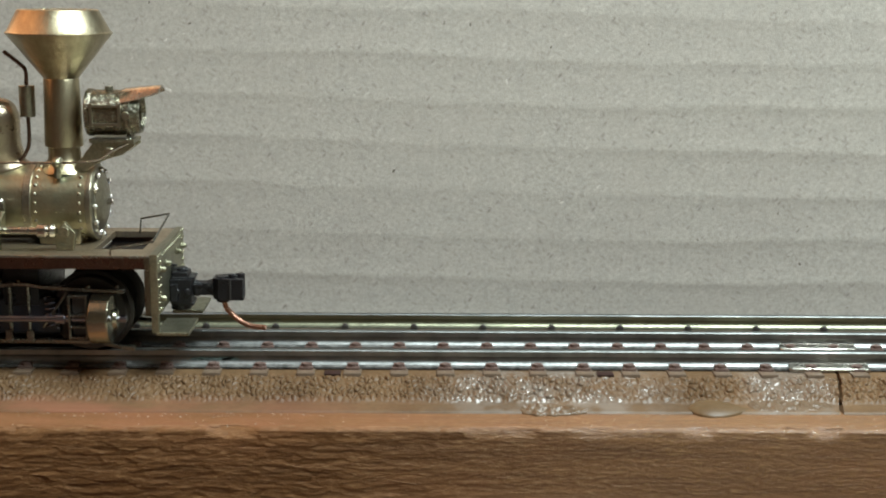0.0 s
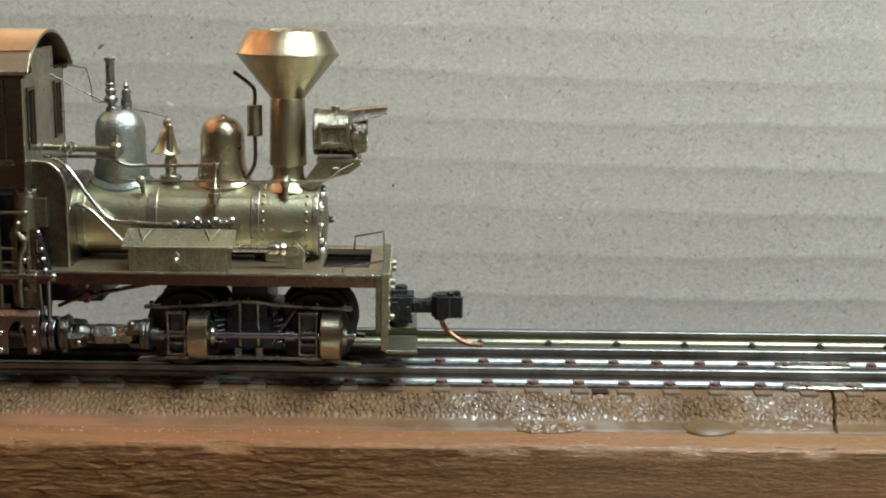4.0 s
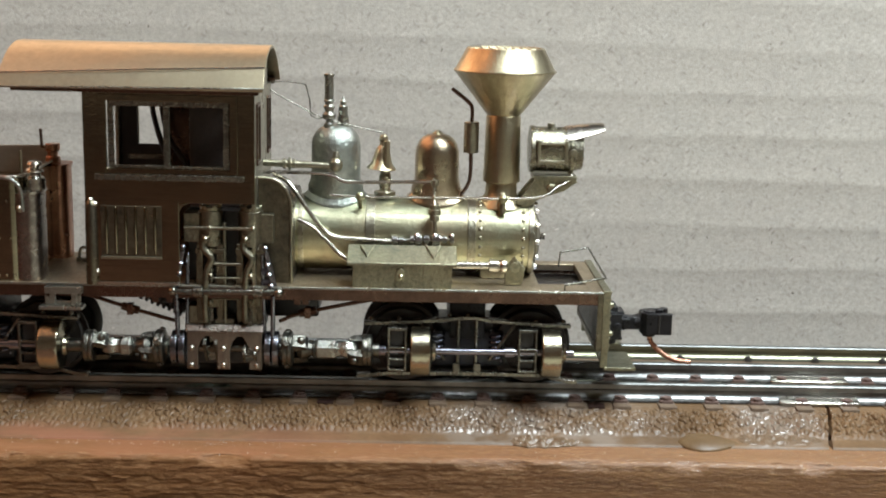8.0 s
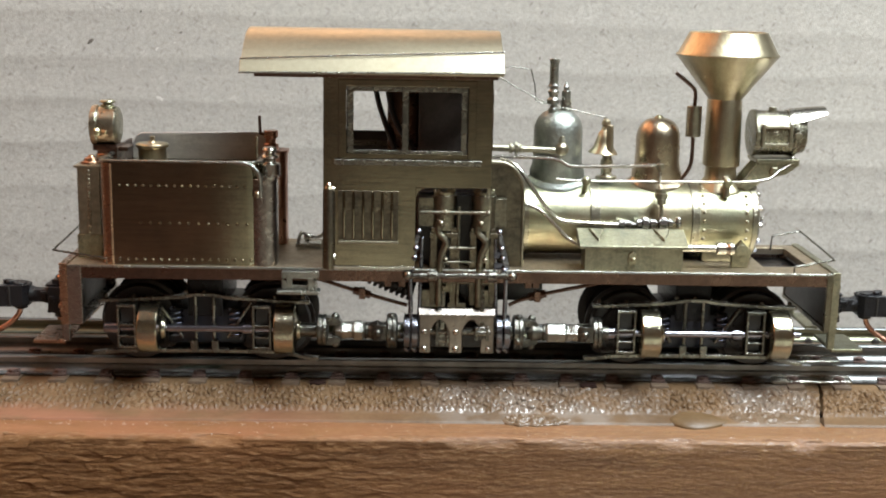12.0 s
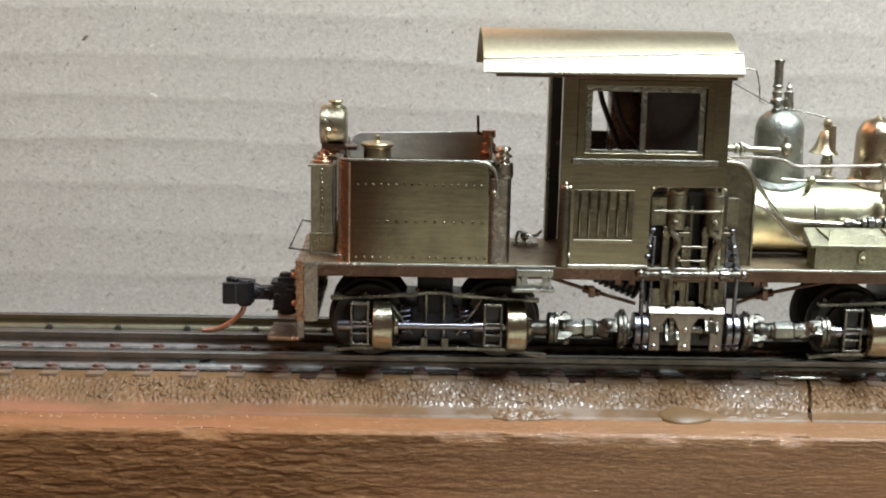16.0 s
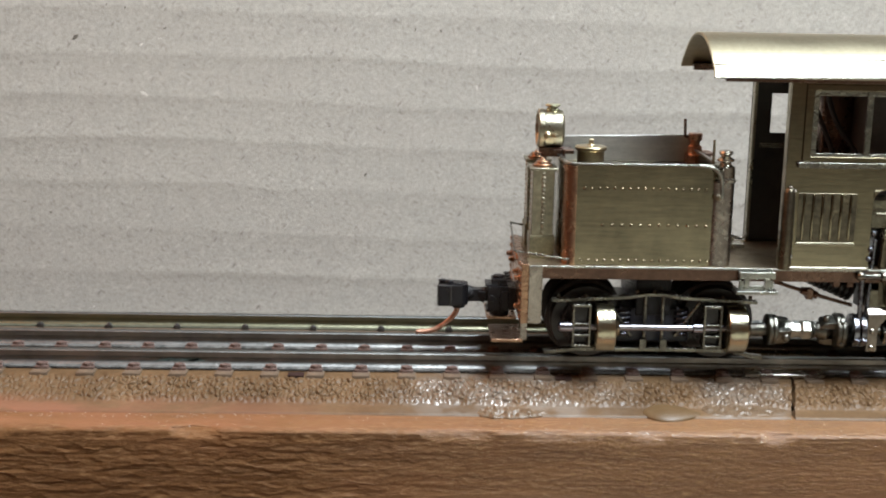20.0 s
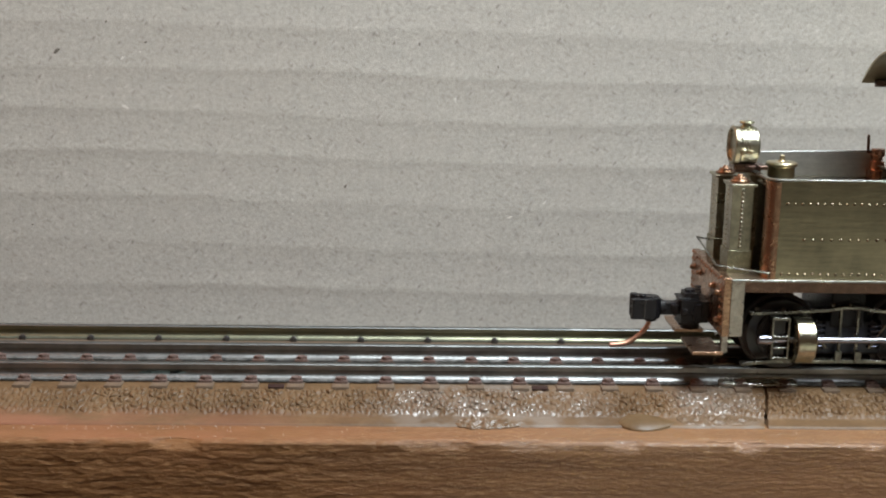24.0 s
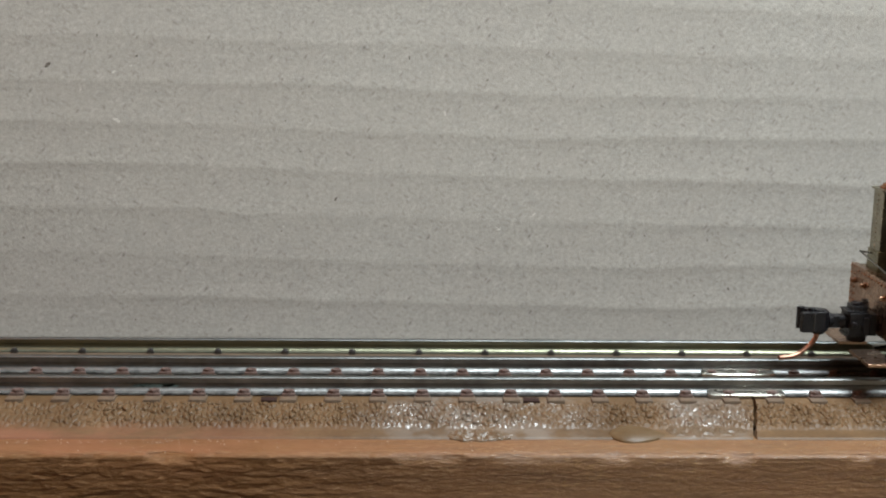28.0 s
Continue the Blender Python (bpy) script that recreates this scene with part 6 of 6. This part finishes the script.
def build_shafts(loco):
    """Everything that turns with the line shaft is built about the shaft's axis."""
    spinning = []
    def on_axis(name, bm, mat, label=""):
        ob = part(name, bm, mat, loco, label)
        ob.location = (0, SHAFT_Y * MM, SHAFT_Z * MM)
        spinning.append(ob)
        return ob
    # crankshaft with webs
    bm = rod(B(), (-9.8, 0, 0), (4.2, 0, 0), 0.6, 14)
    for x, ph in ((-4.8, 0), (0.8, 90)):
        ca, sa = math.cos(radians(ph)), math.sin(radians(ph))
        for dx in (-1.0, 0.55):
            box(bm, x + dx, x + dx + 0.45, -1.0 - abs(sa) * 1.0, 1.0 + abs(sa) * 1.0, -1.0 - ca * 1.0, 1.0 + ca * 1.0)
        rod(bm, (x - 1.0, THROW * sa, THROW * ca), (x + 1.0, THROW * sa, THROW * ca), 0.55, 12)
    on_axis("crankshaft", bm, JOINT, "worn steel crankshaft")
    for x in (-10.4, -9.3, 2.8, 3.9):
        bm = lathe(B(), (x, 0, 0), (1, 0, 0), [(0, 1.9), (0.1, 2.5), (0.9, 2.5), (1.0, 1.9)], 28)
        rod(bm, (x + 0.2, 0, 2.4), (x + 0.8, 0, 2.9), 0.4, 8)
        on_axis("eccentric", bm, DARK_STEEL)
    # universal joints: ring, forks, cross pins and a six-sided sliding shaft between them
    def yoke(bm, x, s, across):
        """Two ears reaching along the shaft from x, with a pin through them."""
        for e in (-1, 1):
            out = [(x, 2.0 * e), (x + 0.9 * s, 1.95 * e), (x + 1.8 * s, 1.7 * e), (x + 2.2 * s, 1.25 * e), (x + 1.8 * s, 0.85 * e), (x, 0.9 * e)]
            if across:
                slab(bm, out, -1.05, 1.05)
            else:
                plate(bm, out, -1.05, 1.05)
        w = Vector((0, 1, 0)) if across else Vector((0, 0, 1))
        c = Vector((x + 1.25 * s, 0, 0))
        rod(bm, c - w * 2.1, c + w * 2.1, 0.5, 12)
        for e in (-1, 1):
            ball(bm, c + w * 1.95 * e, 0.62, 12)
    for inner, s, far in ((-10.9, -1, 9.9), (4.9, 1, 11.3)):
        at = lambda d: inner + s * d
        bm = B()
        collar(bm, min(at(0.3), at(2.0)), max(at(0.3), at(2.0)), 2.5)
        for q in range(4):
            w = (0, math.cos(q * 1.571 + 0.4), math.sin(q * 1.571 + 0.4))
            hexnut(bm, (at(1.1), w[1] * 2.25, w[2] * 2.25), 0.5, 0.6, w)
        yoke(bm, at(1.9), s, s < 0)
        rod(bm, (at(0), 0, 0), (at(2.1), 0, 0), 1.2, 14)
        joint = on_axis("universal_joint", bm, SOLDERED, "lumpy soldered universal joint")
        bm = B()
        collar(bm, min(at(far + 0.4), at(far + 2.0)), max(at(far + 0.4), at(far + 2.0)), 2.3)
        yoke(bm, at(far + 0.6), -s, s > 0)
        rod(bm, (at(far + 1.8), 0, 0), (at(14.2), 0, 0), 1.0, 14)
        part("outer_joint", bm, SOLDERED, joint, "worn joint ring by the truck")
        bm = lathe(B(), (inner, 0, 0), (s, 0, 0), [(2.4, 1.0), (3.2, 1.55), (3.9, 1.35), (4.5, 1.0), (4.7, 1.0), (4.75, 1.25), (5.0, 1.25), (5.05, 0.9)], 20)
        part("fork_cone", bm, SOLDERED, joint)
        bm = lathe(B(), (inner, 0, 0), (s, 0, 0), [(4.9, 1.0), (5.4, 1.5), (far - 3.4, 1.5), (far - 3.0, 1.15), (far - 2.4, 1.15), (far - 2.0, 1.35), (far - 1.5, 1.3), (far - 0.7, 1.05)], 6)
        part("square_shaft", bm, TINNED, joint, "pale six-sided sliding shaft")
    return spinning


def build_truck(loco, xa, xb, ahead):
    """A four-wheel geared truck: two axles at xa and xb, line shaft, bevel pinions."""
    truck = new("truck")
    truck.parent = loco
    tagged(truck, "geared truck with bar side frames and bevel pinions")
    turning, wheels = [], []
    xm = (xa + xb) / 2
    for x in (xa, xb):
        bm = B()
        for s in (-1, 1):
            y = s * 5.25
            lathe(bm, (0, y + s * 1.0, 0), (0, -s, 0), [(0, 4.4), (0.05, 5.3), (0.3, 5.42), (1.7, 5.45), (1.9, 6.0), (2.3, 6.05), (2.45, 5.6), (2.45, 4.7), (1.9, 4.5), (1.9, 1.2)], 40)
        rod(bm, (0, -6.2, 0), (0, 6.2, 0), 0.8, 12)
        w = part("wheelset", bm, DARK, truck, "blackened flanged wheelset")
        w.location = (x * MM, 0, SHAFT_Z * MM)
        bm = lathe(B(), (0, -6.3, 0), (0, -1, 0), [(0, 3.9), (0.5, 3.9), (0.9, 2.6), (1.0, 0.9)], 30)
        for k in range(30):
            a = 2 * math.pi * k / 30
            box(bm, 3.3 * math.cos(a) - 0.16, 3.3 * math.cos(a) + 0.16, -7.25, -6.6, 3.3 * math.sin(a) - 0.16, 3.3 * math.sin(a) + 0.16)
        part("bevel_ring", bm, DARK, w)
        wheels.append((w, x))
    # side frames, springs, bolster
    for s in (-1, 1):
        y = s * 8.0
        bm = B()
        top = [(xa - 5.5, 9.9), (xa - 2, 10.0), (xm - 3.5, 10.5), (xm - 1.2, 10.9), (xm + 1.2, 10.9), (xm + 3.5, 10.5), (xb + 2, 10.0), (xb + 5.5, 9.9)]
        plate(bm, [(a, b + 0.25) for a, b in top] + [(a, b - 0.25) for a, b in reversed(top)], y - 0.6, y + 0.6)
        low = [(xa - 6.5, 2.0), (xa - 2, 2.5), (xm - 3, 2.6), (xm + 3, 2.6), (xb + 2, 2.5), (xb + 5.0, 1.7), (xb + 6.8, 1.5)]
        plate(bm, [(a, b + 0.28) for a, b in low] + [(a, b - 0.28) for a, b in reversed(low)], y - 0.6, y + 0.6)
        fr = part("side_frame", bm, JOINT, truck, "bent brass bar side frame")
        bm = B()
        for dx in (-1.3, 1.3):
            rod(bm, (xm + dx, y, 2.6), (xm + dx, y, 10.6), 0.3, 8)
        rod(bm, (xm - 6.8, y, 9.8), (xm - 3.2, y, 4.5), 0.26, 8)
        rod(bm, (xm + 6.8, y, 9.8), (xm + 3.2, y, 4.5), 0.26, 8)
        part("column", bm, JOINT, fr)
        bm = B()
        for x in (xa - 4.5, xa - 0.5, xm - 2.6, xm, xb + 0.5, xb + 4.5):
            hexnut(bm, (x, y, 10.3 if abs(x - xm) > 3 else 11.0), 0.35, 0.5, (0, 0, 1))
        box(bm, xm - 2.0, xm - 1.0, y - 0.8, y, 2.4, 4.2)
        box(bm, xm + 1.0, xm + 2.0, y - 0.8, y, 2.4, 4.2)
        part("frame_bolts", bm, JOINT, fr)
    part("bolster", box(B(), xm - 2.6, xm + 2.6, -7.2, 7.2, 7.4, 13.4, 0.3), BLACK, truck)
    part("gearbox", box(B(), xa + 4.0, xb - 4.0, -7.0, 6.0, 3.2, 8.6, 0.5), NAVY, truck, "dark blue gear cover")
    for dx in (-4.2, 4.2):
        bm = tube(B(), [(xm + dx + 0.85 * math.cos(0.785 * k), -7.2 + 0.85 * math.sin(0.785 * k), 4.2 + 0.1 * k) for k in range(46)], 0.24, 6, 1)
        part("coil_spring", bm, STEEL_BLUE, truck)
    # journal brackets, pinions and the blued line shaft
    for x in (xa + ahead, xb + ahead):
        bm = grid_plate(B(), [x - 2.6, x - 2.25, x - 0.2, x + 0.15], [3.3, 3.65, 4.9, 5.2, 6.6, 6.9, 9.3, 9.7],
                        lambda i, k: i != 1 or k % 2 == 0, -10.1, -8.5)
        part("journal_bracket", bm, JOINT, truck, "open brass journal bracket")
        part("journal_block", box(B(), x - 2.2, x - 0.3, -9.2, -7.6, 3.0, 9.6, 0.2), DARK, truck)
        bm = lathe(B(), (0, 0, 0), (1, 0, 0), [(0.6, 2.9), (0.7, 3.45), (0.8, 3.55), (3.3, 3.55), (3.5, 3.4), (3.55, 2.6), (3.8, 1.6), (4.3, 1.3), (4.4, 0.5)], 40)
        pn = part("pinion", bm, PINION_BRASS, truck, "shiny brass bevel pinion")
        pn.location = (x * MM, SHAFT_Y * MM, SHAFT_Z * MM)
        turning.append((pn, x))
    bm = rod(B(), (xa - xm - 3.4, 0, 0), (xb - xm + 6.0, 0, 0), 0.5, 14)
    lathe(bm, (xa - xm - 4.6, 0, 0), (1, 0, 0), [(0, 0.5), (0.2, 0.8), (2.2, 0.9), (2.3, 0.5)], 14)
    rod(bm, (xb - xm - 4.0, 0, 0), (xb - xm - 2.6, 0, 0), 0.8, 14)
    sh = part("line_shaft", bm, SHAFT_STEEL, truck, "grey-violet steel line shaft")
    sh.location = (xm * MM, SHAFT_Y * MM, SHAFT_Z * MM)
    turning.append((sh, xm))
    return turning, wheels


def build_locomotive():
    WORKED.append("locomotive")
    loco = tagged(new("geared_steam_locomotive"), "unpainted brass model of a small geared logging locomotive on the track", "locomotive")
    build_frame(loco)
    build_boiler(loco)
    build_domes(loco)
    build_headlight(loco)
    build_pipes(loco)
    build_toolbox(loco)
    build_cab(loco)
    build_tank(loco)
    rods = build_engine(loco)
    spinning = build_shafts(loco)
    t1, w1 = build_truck(loco, 22.4, 41.1, 0.5)
    t2, w2 = build_truck(loco, -48.6, -29.4, 0.0)
    return loco, rods, spinning, t1 + t2, w1 + w2


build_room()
build_cardboard()
build_beam()
build_roadbed("roadbed", -150, CRACK)
build_roadbed("roadbed", CRACK + 0.55, 170)
build_rails()
build_glue("glue_drop", "smooth brown dried glue drop on the roadbed edge", 35.8, 44.7, -15.6, -4.84, 2.5, 0.85, 0.14, 0.95)
build_glue("glue_smear", "thin glossy smear of dried glue along the roadbed", 44.6, 56.8, -14.4, -4.62, 2.2, 0.34, 0.2, 0.35, 0.5, GLUE_GLOSSY)
build_glue("glue_smear", "thin glossy smear of dried glue along the roadbed", 12.0, 22.5, -15.9, -4.9, 1.7, 0.42, 0.12, 0.6, 0.8, GLUE_GLOSSY)
LOCO, RODS, SPINNING, TURNING, WHEELS = build_locomotive()


# ---------------------------------------------------------------- what moves
def along(t):
    """The locomotive's place at t seconds, from the table, in millimetres."""
    for (a, p), (b, q) in zip(SHIFT, SHIFT[1:]):
        if t <= b:
            return p + (q - p) * (t - a) / (b - a)
    return SHIFT[-1][1]


RADIUS, GEAR = 5.45, 1.9


def motions():
    walk(LOCO, [(t, pose(s * MM, 0, 0)) for t, s in SHIFT])
    ticks = [0.35 * k for k in range(81)]
    turn = {t: math.degrees((along(t) - SHIFT[0][1]) / RADIUS) for t in ticks}
    for w, x in WHEELS:
        walk(w, [(t, pose(x * MM, 0, SHAFT_Z * MM, 0, turn[t] % 360, 0)) for t in ticks])
    for ob, x in TURNING:
        walk(ob, [(t, pose(x * MM, SHAFT_Y * MM, SHAFT_Z * MM, (turn[t] * GEAR) % 360, 0, 0)) for t in ticks])
    for ob in SPINNING:
        walk(ob, [(t, pose(0, SHAFT_Y * MM, SHAFT_Z * MM, (turn[t] * GEAR) % 360, 0, 0)) for t in ticks])
    for ob, x, phase in RODS:
        rows = []
        for t in ticks:
            a = radians(turn[t] * GEAR)
            # the crank pin, turned with the shaft about x
            p0 = Vector((0, THROW * math.sin(radians(phase)), THROW * math.cos(radians(phase))))
            p = Vector((0, p0.y * math.cos(a) - p0.z * math.sin(a), p0.y * math.sin(a) + p0.z * math.cos(a)))
            lean = math.asin(p.y / 8.0)
            top = p.z + 8.0 * math.cos(lean)
            if ob.name.startswith("connecting_rod"):
                rows.append((t, pose(x * MM, (SHAFT_Y + p.y) * MM, (SHAFT_Z + p.z) * MM, math.degrees(lean), 0, 0)))
            else:
                rows.append((t, pose(x * MM, SHAFT_Y * MM, (SHAFT_Z + top) * MM)))
        walk(ob, rows)


motions()
